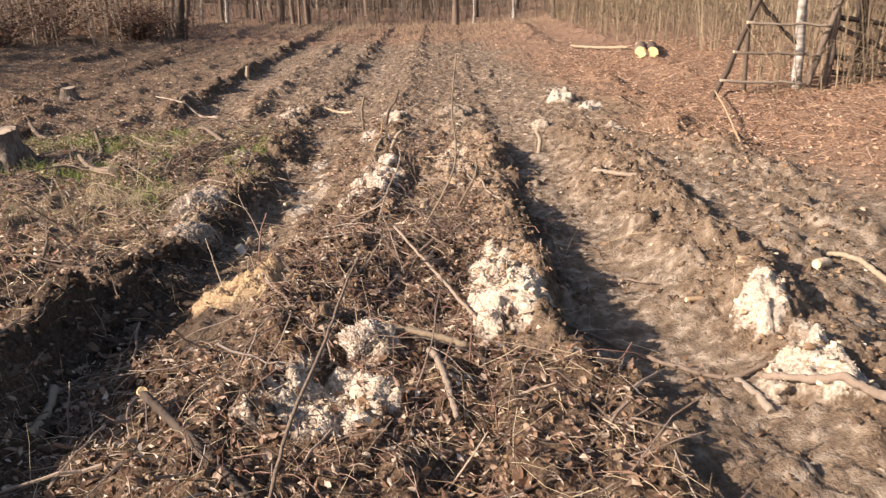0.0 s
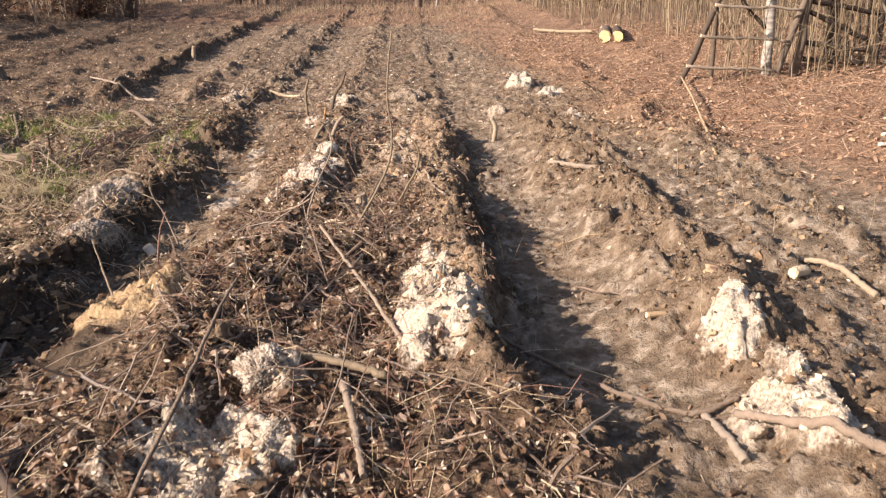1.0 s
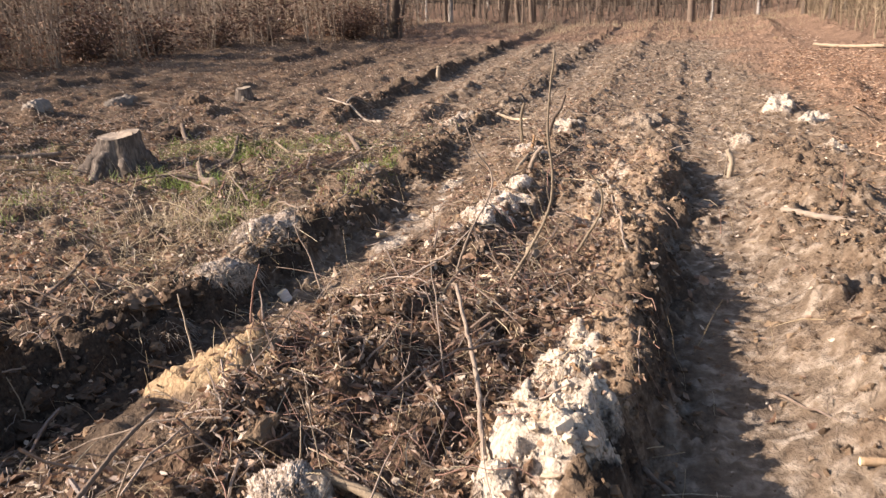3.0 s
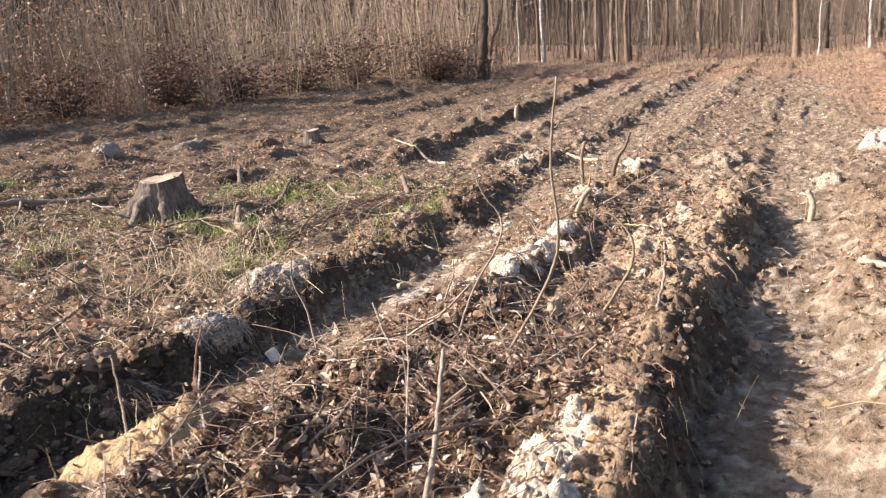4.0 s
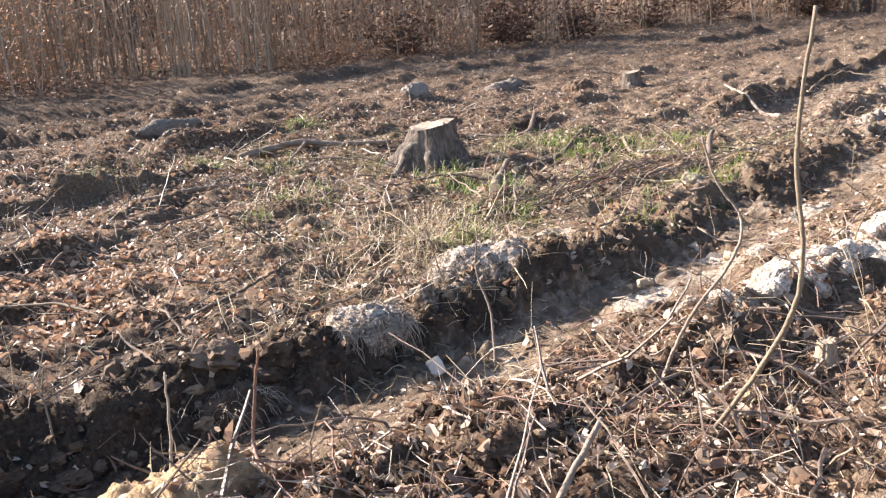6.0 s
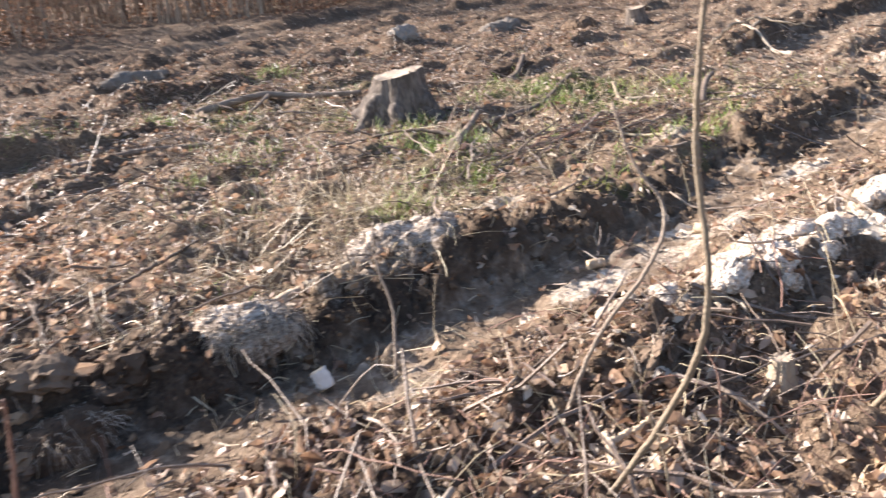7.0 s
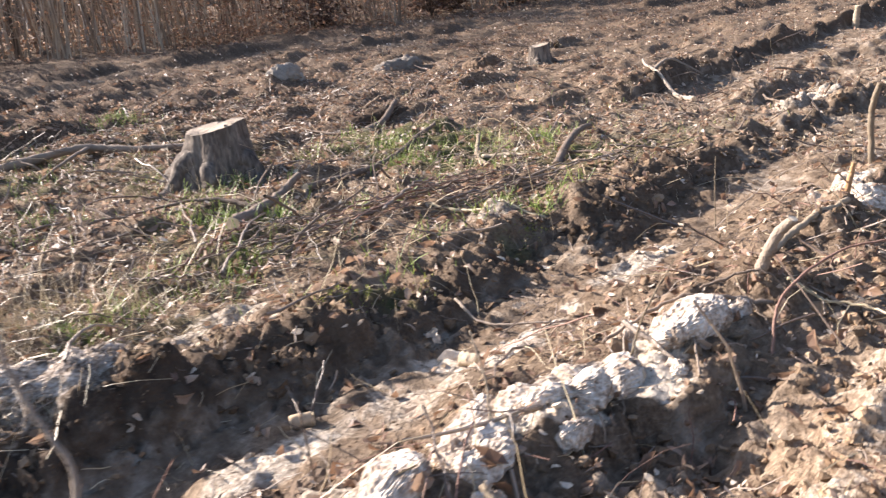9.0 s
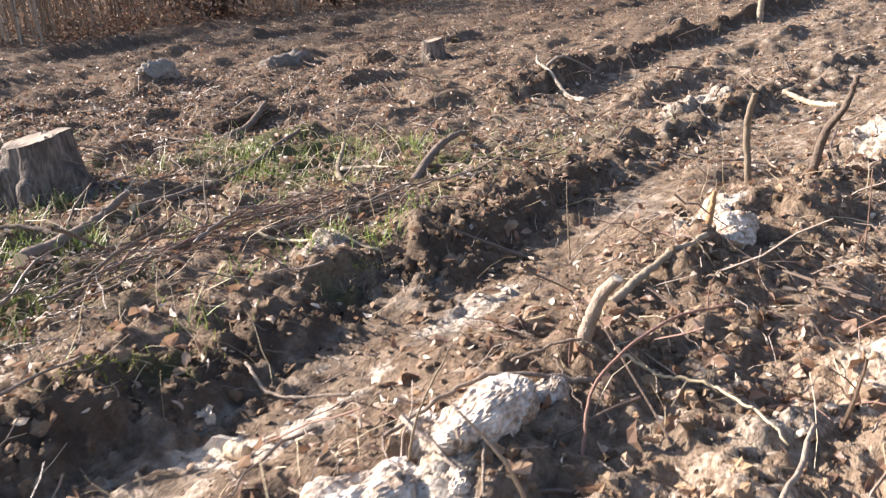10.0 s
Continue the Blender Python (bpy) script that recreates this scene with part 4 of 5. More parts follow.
# ---- stumps ----
def tree_stump(label, x, y, top, r, seed, roots, bark=STUMP_WOOD):
    rs = np.random.RandomState(seed)
    z0 = hz(x, y) - 0.05
    h = top - z0
    root = thing("tree_stump", label, "tree stump", pose(x, y, z0))
    sides, rings = 56, 14
    ang = np.arange(sides) * 2 * np.pi / sides
    flare = sum(w * np.exp(-((np.angle(np.exp(1j * (ang - a)))) / 0.30) ** 2) for a, w, _ in roots)
    ridges = 0.05 * np.sin(ang * 7 + 1) + 0.045 * np.sin(ang * 15) + rs.normal(0, 0.03, sides)
    pts = []
    for k in range(rings):
        t = k / (rings - 1)
        rad = r * (1 + ridges * (1.3 - 0.6 * t) + 0.10 * np.sin(ang * 2 + 0.5) + 0.42 * (1 - t) ** 1.5 + flare * (1 - t) ** 1.7 * 1.0) * (1 + 0.02 * rs.normal(0, 1, sides))
        zz = h * t + (0.035 * np.sin(ang * 2 + 0.6) + 0.012 * np.sin(ang * 5) + 0.16 * np.cos(ang - 1.2)) * t ** 4 * r
        pts.append(np.stack([rad * np.cos(ang), rad * np.sin(ang), zz], 1))
    rim = pts[-1]
    pts = np.concatenate(pts)
    i, j = np.arange(rings - 1)[:, None] * sides, np.arange(sides)[None]
    q = np.stack([i + j, i + (j + 1) % sides, i + sides + (j + 1) % sides, i + sides + j], -1).reshape(-1, 4)
    part("stump_trunk", mesh_of("stump_trunk", pts, q, bark, True), root)
    inner = rim * np.array([0.55, 0.55, 1]) + np.array([0, 0, -0.004])
    mid = rim * np.array([0.9, 0.9, 1]) + rs.normal(0, 0.004, rim.shape)
    cap = np.concatenate([rim, mid, inner, [[0, 0, rim[:, 2].mean() - 0.006]]])
    tri = []
    for a in range(sides):
        b = (a + 1) % sides
        for lo in (0, sides):
            tri += [(lo + a, lo + b, lo + sides + b), (lo + a, lo + sides + b, lo + sides + a)]
        tri.append((2 * sides + a, 2 * sides + b, 3 * sides))
    part("cut_face", mesh_of("cut_face", cap, np.array(tri), STUMP_TOP, False), root, "pale weathered sawn top")
    for k in range(3 if r > 0.15 else 0):
        a = 0.1 + rs.uniform(-0.3, 0.3)
        q = 0.90 * r
        foot = (q * math.cos(a), q * math.sin(a), h - 0.04)
        tip = h + rs.uniform(0.008, 0.028)
        part("splinter", rod("splinter", [foot, (foot[0] * 1.02, foot[1] * 1.02, 0.5 * (h + tip)), (foot[0] * 1.03, foot[1] * 1.03, tip)], 0.022, 0.004, STUMP_TOP, 5, 6, 0.15, seed + 60 + k), root)
    for k, (a, w, length) in enumerate(roots):
        if length <= 0:
            continue
        far = r * 1.1 + length
        ex, ey = x + far * math.cos(a), y + far * math.sin(a)
        mx, my = x + (r + 0.45 * length) * math.cos(a + 0.15), y + (r + 0.45 * length) * math.sin(a + 0.15)
        line = [(0.7 * r * math.cos(a), 0.7 * r * math.sin(a), (0.36 + 0.24 * w) * h), (1.45 * r * math.cos(a), 1.45 * r * math.sin(a), (0.16 + 0.2 * w) * h + 0.02),
                (mx - x, my - y, hz(mx, my) - z0 + 0.01), (ex - x, ey - y, hz(ex, ey) - z0 - 0.03)]
        part("root", rod("root", line, (0.28 + 0.24 * w) * r, 0.10 * r, STUMP_WOOD, 16, 9, 0.10, seed + k, None, 0.006), root)
    return root


tree_stump("weathered grey tree stump with flared roots on grass", -5.44, 10.97, -0.02, 0.215, 1,
           [(-1.85, 0.9, 0.62), (-2.5, 1.0, 0.45), (-0.9, 0.5, 0.30), (0.25, 0.8, 0.45), (2.2, 0.4, 0.2), (3.6, 0.6, 0.2)])
tree_stump("low weathered stump beside a soil heap", -6.85, 16.75, -0.05, 0.12, 2, [(-1.2, 0.4, 0.1), (0.4, 0.5, 0.2), (2.4, 0.4, 0.1)])
tree_stump("small sawn sapling stub among twigs", -0.16, 8.08, -0.35, 0.034, 4, [(-1.0, 0.3, 0.0), (1.8, 0.3, 0.0)], PALE_BARK)


# ---- turned sods ----
def turned_sod(label, x, y, half, yaw, mat, seed, group="", tilt=-8.0, strands=0, z0=None):
    """A slab of earth thrown over by the plough: half width, half length, height."""
    rs = np.random.RandomState(seed)
    v, f = sphere_shape(6)
    box = np.sign(v) * np.abs(v) ** 0.72
    p = box * np.array(half)
    big, fine = min(half), 1.0 if mat is FIBRE else 0.7
    q = p + 10 * seed
    wave = 0.55 * big * fbm(q[:, 0] * 5 + q[:, 2] * 3, q[:, 1] * 5 - q[:, 2] * 2, 300 + seed, 3) + 0.30 * big * fbm(q[:, 0] * 16 + 4 * q[:, 2], q[:, 1] * 11 + 9 * q[:, 2], 310 + seed, 3)
    wave = wave + fine * 0.020 * np.abs(fbm(q[:, 0] * 60 + 30 * q[:, 2], q[:, 1] * 30, 320 + seed, 3)) + fine * 0.006 * rs.normal(0, 1, len(v))
    v = p + v * wave[:, None]
    z0 = hz(x, y) if z0 is None else z0
    root = thing("turned_sod", label, "soil sod", pose(x, y, z0, 0, tilt, yaw), mesh_of("turned_sod", v, f, mat, True), group)
    if strands:
        top = np.where(v[:, 2] > 0.15 * half[2])[0]
        start = v[rs.choice(top, strands)]
        out = start * np.array([1.2 / half[0], 0.6 / half[1], 0.2 / half[2]]) + rs.normal(0, 0.55, (strands, 3))
        out /= np.linalg.norm(out, axis=1, keepdims=True)
        t = np.linspace(0, 1, 5)[None, :, None]
        ln = rs.uniform(0.03, 0.11, (strands, 1, 1))
        line = start[:, None] * 1.01 + out[:, None] * t * ln - np.array([0, 0, 0.9]) * t * t * ln + rs.normal(0, 0.05, (strands, 5, 3)) * ln
        part("root_fringe", mesh_of("root_fringe", *tubes(line, np.full((strands, 5), 0.0016) * np.linspace(1, 0.5, 5), 3), FIBRE_STRAND), root, "bleached hanging root fibres")
    return root


turned_sod("pale grey earth mound on the field", -9.2, 14.25, (0.19, 0.30, 0.17), 12, GREY_SOD, 1)
turned_sod("grey turned earth mound on the field", -8.9, 16.0, (0.17, 0.45, 0.11), 5, GREY_SOD, 2)
turned_sod("bleached fibrous sod on the furrow edge", -2.28, 8.31, (0.17, 0.34, 0.16), -20, FIBRE, 4, "fibrous sods on the furrow edge", 6, 900, -0.455)
turned_sod("small bleached fibrous sod on the furrow edge", -2.09, 7.24, (0.13, 0.19, 0.11), -15, FIBRE, 5, "fibrous sods on the furrow edge", 6, 450, -0.44)
turned_sod("brown root sod hanging over the furrow wall", -2.06, 6.42, (0.12, 0.17, 0.12), 10, ROOT_SOD, 6, "", -8, 160)
turned_sod("brown root clump with russet litter", -7.75, 16.6, (0.24, 0.26, 0.15), 0, ROOT_SOD, 3)
turned_sod("pale sandy clod in brush litter", -0.44, 4.60, (0.10, 0.11, 0.09), 30, FIBRE, 8)
turned_sod("low dark sod turned over on the field", -6.2, 13.3, (0.15, 0.42, 0.10), 8, ROOT_SOD, 9)
turned_sod("low grey sod turned over on the field", -9.9, 10.4, (0.15, 0.5, 0.10), 4, GREY_SOD, 10)


def sand_chunk(label, x, y, half, seed):
    """A rough lump of white subsoil, half sunk in the ridge: half width, half length, half height."""
    rs = np.random.RandomState(seed)
    v, f = sphere_shape(5)
    p = np.sign(v) * np.abs(v) ** rs.uniform(0.6, 0.85) * np.array(half)
    q = p + 7.7 * seed
    big = min(half)
    wave = 1.3 * big * fbm(q[:, 0] * 7 + q[:, 2] * 5, q[:, 1] * 7 - q[:, 2] * 4, 331 + seed, 3)
    wave = wave + 0.25 * big * (np.floor(3 * fbm(q[:, 0] * 13 - 6 * q[:, 2], q[:, 1] * 13 + 5 * q[:, 2], 351 + seed, 2)) / 3)
    wave = wave + 0.016 * np.abs(fbm(q[:, 0] * 38 + 20 * q[:, 2], q[:, 1] * 38 - 15 * q[:, 2], 371 + seed, 3)) + 0.0018 * rs.normal(0, 1, len(v))
    v = p + v * wave[:, None]
    return thing("sand_chunk", label, "subsoil lump", pose(x, y, hz(x, y) - 0.30 * half[2], rs.normal(0, 8), -18 + rs.normal(0, 8), rs.uniform(-25, 25)), mesh_of("sand_chunk", v, f, WHITE_SAND, False), "white subsoil lumps on the ridge")


for k, (x, y, w, ln, h) in enumerate([(-0.66, 9.26, 0.12, 0.20, 0.085), (-0.70, 9.56, 0.13, 0.17, 0.085), (-0.60, 9.92, 0.10, 0.18, 0.06), (-0.60, 8.82, 0.12, 0.17, 0.070), (-0.62, 8.52, 0.10, 0.14, 0.055), (-0.80, 9.84, 0.07, 0.10, 0.05),
                                      (-0.50, 9.12, 0.06, 0.08, 0.05), (-0.52, 9.70, 0.07, 0.08, 0.06), (-0.86, 9.10, 0.07, 0.10, 0.045), (-0.84, 8.76, 0.06, 0.08, 0.045), (-0.45, 8.70, 0.05, 0.06, 0.045), (-0.56, 10.16, 0.06, 0.07, 0.05),
                                      (-0.76, 8.30, 0.06, 0.08, 0.04), (-0.46, 8.42, 0.07, 0.06, 0.05), (-0.82, 12.0, 0.10, 0.14, 0.07), (-0.95, 12.2, 0.07, 0.09, 0.06), (-0.72, 11.8, 0.06, 0.08, 0.05)]):
    sand_chunk("white crumbly subsoil lump on the ridge", x, y, (0.95 * w, 0.95 * ln, 0.85 * h), 1 + k)


# ---- branches, sticks and saplings ----
def lay(points, lift):
    return [(x, y, hz(x, y) + lift + (p[0] if p else 0)) for x, y, *p in points]


def branch(name, label, category, points, r0, r1, mat, seed=0, end=None, lift=None, forks=(), group="", kink=0.0025):
    """A branch lying on the ground through (x, y[, rise]) places, with side shoots."""
    world_pts = np.array(lay(points, r0 * 0.7 if lift is None else lift))
    fine = curve_through(world_pts, 4 * len(points))
    over = np.maximum(height(fine[:, 0], fine[:, 1]) + 0.3 * r0 - fine[:, 2], 0)
    over = np.maximum(over, np.convolve(np.pad(over, 2, "edge"), [0.15, 0.2, 0.3, 0.2, 0.15], "valid"))
    world_pts = fine + over[:, None] * np.array([0, 0, 1.0])
    o = world_pts[0].copy()
    root = thing(name, label, category, pose(*o), group=group)
    part("stem", rod("stem", world_pts - o, r0, r1, mat, 10 * len(points), 9, 0.07, seed, end, kink), root)
    for k, pts in enumerate(forks):
        f = np.array(lay(pts, r0 * 0.6)) - o
        part("side_shoot", rod("side_shoot", f, r1 * 0.8, r1 * 0.3, mat, 8 * len(pts), 6, 0.08, seed + 5 + k, None, kink), root)
    return root


branch("fallen_branch", "long crooked grey branch lying on grass", "branch", [(-4.36, 11.0), (-4.40, 11.45), (-4.58, 12.0, 0.03), (-5.0, 12.95, 0.04)], 0.034, 0.018, BARK, 1, CUT_WOOD,
       forks=[[(-4.36, 11.02), (-4.25, 10.9), (-4.2, 10.75)]])
branch("fallen_branch", "forked grey branch lying on grass", "branch", [(-3.72, 10.0), (-4.10, 10.42, 0.03), (-4.28, 10.7, 0.05), (-4.5, 11.05, 0.02)], 0.045, 0.024, BARK, 2, CUT_WOOD,
       forks=[[(-4.12, 10.45, 0.03), (-4.5, 10.25), (-4.93, 9.75)]])
branch("fallen_branch", "dark curved branch rising from the litter", "branch", [(-2.95, 12.15), (-3.2, 12.6, 0.05), (-3.45, 13.1, 0.10), (-3.65, 13.5, 0.05)], 0.034, 0.018, BARK, 3, BARE_WOOD,
       forks=[[(-3.15, 12.5, 0.03), (-2.9, 12.55, 0.05), (-2.7, 12.45)]])
branch("fallen_branch", "thick grey branch beside a soil heap", "branch", [(-5.55, 12.6), (-5.9, 13.1, 0.08), (-6.2, 13.55, 0.12)], 0.040, 0.026, BARK, 4, CUT_WOOD,
       forks=[[(-5.6, 12.65), (-5.95, 12.5), (-6.4, 12.45)]])
branch("fallen_branch", "pale barkless hooked branch on the furrow edge", "branch", [(-5.25, 16.75, 0.16), (-4.85, 16.2, 0.10), (-4.48, 15.9, 0.03), (-4.2, 15.75, 0.02), (-3.82, 15.5, 0.03)], 0.012, 0.026, RUNG_WOOD, 5, CUT_WOOD,
       forks=[[(-4.62, 16.0, 0.06), (-4.55, 16.25, 0.10), (-4.3, 16.5, 0.12)]])
branch("fallen_pole", "thin pale pole lying near sawn logs", "pole", [(3.55, 24.4, 0.05), (4.1, 23.5, 0.04), (4.66, 22.4, 0.03)], 0.035, 0.04, PALE_BARK, 46, CUT_WOOD)
branch("fallen_branch", "long grey root-like branch on grass", "branch", [(-7.5, 9.9), (-7.35, 10.6, 0.05), (-7.0, 11.0, 0.06), (-6.6, 11.4, 0.02)], 0.045, 0.025, BARK, 6,
       forks=[[(-7.3, 10.7, 0.04), (-6.9, 10.3, 0.06), (-6.75, 10.0)]])
branch("fallen_branch", "grey branch half buried in dry grass", "branch", [(-6.3, 8.0), (-6.1, 8.6, 0.03), (-5.9, 9.2, 0.03)], 0.032, 0.018, BARK, 7)
branch("fallen_branch", "short pale branch beside a sand heap", "branch", [(-2.30, 7.15), (-2.32, 7.55, 0.03), (-2.30, 7.95, 0.04)], 0.030, 0.022, PALE_BARK, 8, CUT_WOOD)
branch("fallen_branch", "forked pale branch with broken tips", "branch", [(-4.45, 12.95, 0.05), (-4.0, 12.45, 0.03), (-3.5, 12.05)], 0.018, 0.024, PALE_BARK, 9, CUT_WOOD,
       forks=[[(-3.9, 12.4, 0.03), (-3.6, 12.5, 0.05), (-3.4, 12.4, 0.02)]])
branch("fallen_stick", "straight grey-brown stick lying on twig litter", "stick", [(-0.40, 4.72, 0.04), (-0.14, 4.62, 0.05), (0.12, 4.53, 0.03)], 0.017, 0.021, PALE_BARK, 10, CUT_WOOD)
branch("fallen_stick", "grey stick lying on twig litter", "stick", [(-0.09, 4.55, 0.02), (-0.03, 4.2, 0.03), (0.05, 3.75, 0.01)], 0.020, 0.015, BARK, 11)
branch("fallen_stick", "reddish barkless stick on trodden soil", "stick", [(1.58, 4.48), (1.58, 4.22, 0.01), (1.57, 3.93)], 0.018, 0.022, RUNG_WOOD, 12)
branch("fallen_branch", "long grey branch lying past a sand heap", "branch", [(1.66, 4.30), (1.80, 3.98, 0.02), (1.98, 3.75, 0.03), (2.3, 3.5)], 0.020, 0.026, BARK, 13)
branch("fallen_stick", "pale crooked stick on bare sand", "stick", [(2.75, 6.28), (2.86, 5.95, 0.02), (2.93, 5.55)], 0.017, 0.022, PALE_BARK, 14, CUT_WOOD)
branch("fallen_reed", "thin pale stalk leaning on bracken", "stalk", [(4.25, 13.9, 0.14), (3.75, 11.6, 0.12), (3.18, 9.15)], 0.012, 0.016, BARE_WOOD, 15)
branch("fallen_stick", "thin grey stick across the brush litter", "stick", [(-0.38, 6.8, 0.10), (-0.05, 5.85, 0.06), (0.2, 4.95)], 0.010, 0.013, BARK, 16)
branch("fallen_branch", "crooked branch across the trodden furrow", "branch", [(0.75, 5.45), (0.95, 5.2, 0.02), (1.15, 4.87, 0.02), (1.5, 4.5, 0.02), (1.75, 4.5)], 0.011, 0.015, BARK, 17)
branch("fallen_branch", "thin forked branch on the white sand heap", "branch", [(-0.84, 9.75, 0.03), (-0.70, 10.05, 0.06), (-0.47, 10.3, 0.05)], 0.006, 0.009, BARK, 18,
       forks=[[(-0.70, 10.05, 0.05), (-0.5, 9.8, 0.03), (-0.35, 9.6)]])
branch("fallen_stick", "pale forked stick on the furrow floor", "stick", [(-1.85, 10.0), (-1.62, 9.95, 0.02), (-1.35, 10.08)], 0.007, 0.005, BARK, 19, forks=[[(-1.75, 9.97), (-1.82, 9.85)]])
cut = branch("cut_branch", "dark branch with a yellow sawn end", "branch", [(-1.48, 3.99, 0.11), (-1.30, 3.80, 0.05), (-1.02, 3.42, 0.03), (-0.62, 2.85, 0.0)], 0.022, 0.026, DARK_BARK, 20, CUT_YELLOW)
part("sawn_end", rod("sawn_end", [(0.0, 0.005, 0.0), (0.006, -0.008, 0.006), (0.012, -0.02, 0.012)], 0.025, 0.024, CUT_YELLOW, 4, 14, 0.0, 47), cut, "fresh yellow sawn end")
branch("fallen_stick", "pale broken stick in the furrow bank", "stick", [(-2.12, 4.45, 0.02), (-2.06, 4.18, 0.03), (-2.03, 3.95, 0.02)], 0.024, 0.030, PALE_BARK, 21, CUT_WOOD)
branch("fallen_stick", "pale splintered stick on the furrow edge", "stick", [(-2.0, 15.7, 0.06), (-1.75, 15.65, 0.02), (-1.5, 15.55)], 0.02, 0.026, BARE_WOOD, 22, CUT_WOOD)
branch("fallen_stick", "short dark stick on bare soil", "stick", [(1.6, 9.3, 0.03), (1.85, 9.1, 0.03), (2.1, 8.98)], 0.022, 0.028, BARK, 23, CUT_WOOD)
branch("fallen_stick", "thin grey stick over the furrow bank", "stick", [(0.15, 10.4, 0.06), (0.35, 9.2, 0.04), (0.52, 7.7, 0.02)], 0.007, 0.010, BARK, 24)
branch("fallen_stick", "pale stick lying in grass", "stick", [(-3.2, 10.9, 0.03), (-2.7, 11.0, 0.02), (-2.2, 11.1)], 0.012, 0.008, STRAW, 25)
branch("fallen_branch", "brown root branch lying on churned soil", "branch", [(-0.82, 10.98), (-0.79, 11.22, 0.02), (-0.70, 11.55, 0.03)], 0.020, 0.014, PALE_BARK, 26, BARE_WOOD)
branch("fallen_twig", "long pale twig over churned soil", "twig", [(-0.47, 10.42, 0.03), (-0.35, 10.47, 0.04), (-0.17, 10.5, 0.05), (0.12, 10.3, 0.02)], 0.006, 0.004, STRAW, 27)
branch("fallen_twig", "thin forked twig across the white sand ridge", "twig", [(-0.72, 10.22, 0.05), (-0.55, 10.35, 0.06), (-0.43, 10.4, 0.03)], 0.006, 0.004, BARK, 28, forks=[[(-0.62, 10.3, 0.05), (-0.48, 10.2, 0.04), (-0.38, 10.12, 0.02)]])
branch("fallen_branch", "crooked grey branch in dry grass", "branch", [(-3.15, 6.75, 0.02), (-3.3, 7.2, 0.05), (-3.55, 7.8, 0.03)], 0.014, 0.009, BARK, 29)
branch("fallen_branch", "long thin branch over russet leaves", "branch", [(-4.4, 6.1, 0.05), (-4.0, 6.4, 0.10), (-3.6, 6.5, 0.05)], 0.010, 0.006, PALE_BARK, 30, forks=[[(-4.0, 6.4, 0.08), (-3.9, 6.2, 0.03)]])
branch("fallen_stick", "pale peeled fork at a sapling foot", "stick", [(-0.40, 7.44, 0.05), (-0.32, 7.36, 0.04), (-0.20, 7.25, 0.01)], 0.011, 0.016, BARE_WOOD, 53, CUT_WOOD, forks=[[(-0.34, 7.38, 0.04), (-0.30, 7.46, 0.06), (-0.28, 7.52, 0.07)]])
rs = np.random.RandomState(59)
for k in range(40):
    w = rs.uniform(-0.05, 1.0)
    bx, by = np.interp(w, [0, 0.35, 0.7, 1], [-3.55, -3.25, -3.1, -2.8]) + rs.normal(0, 0.11), np.interp(w, [0, 1], [9.6, 11.6]) - 0.4
    a, ln, r = np.radians(74) + rs.normal(0, 0.5), rs.uniform(0.5, 1.5), rs.uniform(0.003, 0.010)
    ex, ey = bx + ln * math.cos(a) * 0.7, by + ln * math.sin(a)
    branch("brush_stick", "brown brushwood stick heaped beside the furrow", "stick", [(bx, by, rs.uniform(0, 0.10)), ((bx + ex) / 2 + rs.normal(0, 0.03), (by + ey) / 2, rs.uniform(0.02, 0.14)), (ex, ey, rs.uniform(0, 0.10))], r, r * 0.5, (TWIG, TWIG, BARK, RED_TWIG)[k % 4], 60 + k, group="brushwood beside the furrow", kink=0.007)


def sapling(name, label, category, points, r0, r1, mat, seed, shoots=(), end=None):
    """A standing stem through world points, its foot on the ground, with side shoots."""
    p = np.array(points, float)
    p[0, 2] = hz(p[0, 0], p[0, 1]) - 0.02
    o = p[0].copy()
    root = thing(name, label, category, pose(*o))
    part("stem", rod("stem", p - o, r0, r1, mat, 7 * len(p), 9, 0.04, seed, end, 0.0012), root)
    for k, s in enumerate(shoots):
        part("side_shoot", rod("side_shoot", np.array(s) - o, r1 * 0.55, r1 * 0.25, mat, 7 * len(s), 6, 0.08, seed + 3 + k, None, 0.003), root)
    return root


sapling("sapling", "bare olive-brown sapling with a cut top", "sapling",
        [(-0.17, 7.15, -0.4), (-0.02, 7.16, -0.15), (0.10, 7.17, 0.10), (0.125, 7.17, 0.30), (0.10, 7.17, 0.55), (0.11, 7.17, 0.75), (0.14, 7.18, 1.02)], 0.0092, 0.006, SAPLING_BARK, 31,
        [[(0.125, 7.17, 0.78), (0.2, 7.2, 0.83), (0.32, 7.23, 0.81)], [(-0.02, 7.16, -0.15), (0.10, 7.1, -0.08), (0.2, 7.05, 0.02)]], BARE_WOOD)
sapling("sapling", "thin crooked bare sapling in brush litter", "sapling",
        [(-0.56, 7.45, -0.4), (-0.47, 7.52, -0.15), (-0.36, 7.66, 0.08), (-0.37, 7.74, 0.22), (-0.46, 7.72, 0.36), (-0.52, 7.71, 0.54)], 0.008, 0.004, BARK, 32)
sapling("sapling", "arching bare sapling bent over the soil", "sapling",
        [(0.10, 8.02, -0.4), (0.22, 8.08, -0.30), (0.31, 8.1, -0.14), (0.32, 8.1, 0.02), (0.23, 8.12, 0.14), (0.13, 8.14, 0.20)], 0.011, 0.005, PALE_BARK, 33)
sapling("twig_stem", "thin upright twig in the furrow", "twig", [(-1.55, 7.55, -0.5), (-1.68, 7.68, -0.40), (-1.78, 7.7, -0.2), (-1.76, 7.7, 0.0)], 0.008, 0.004, BARK, 34)
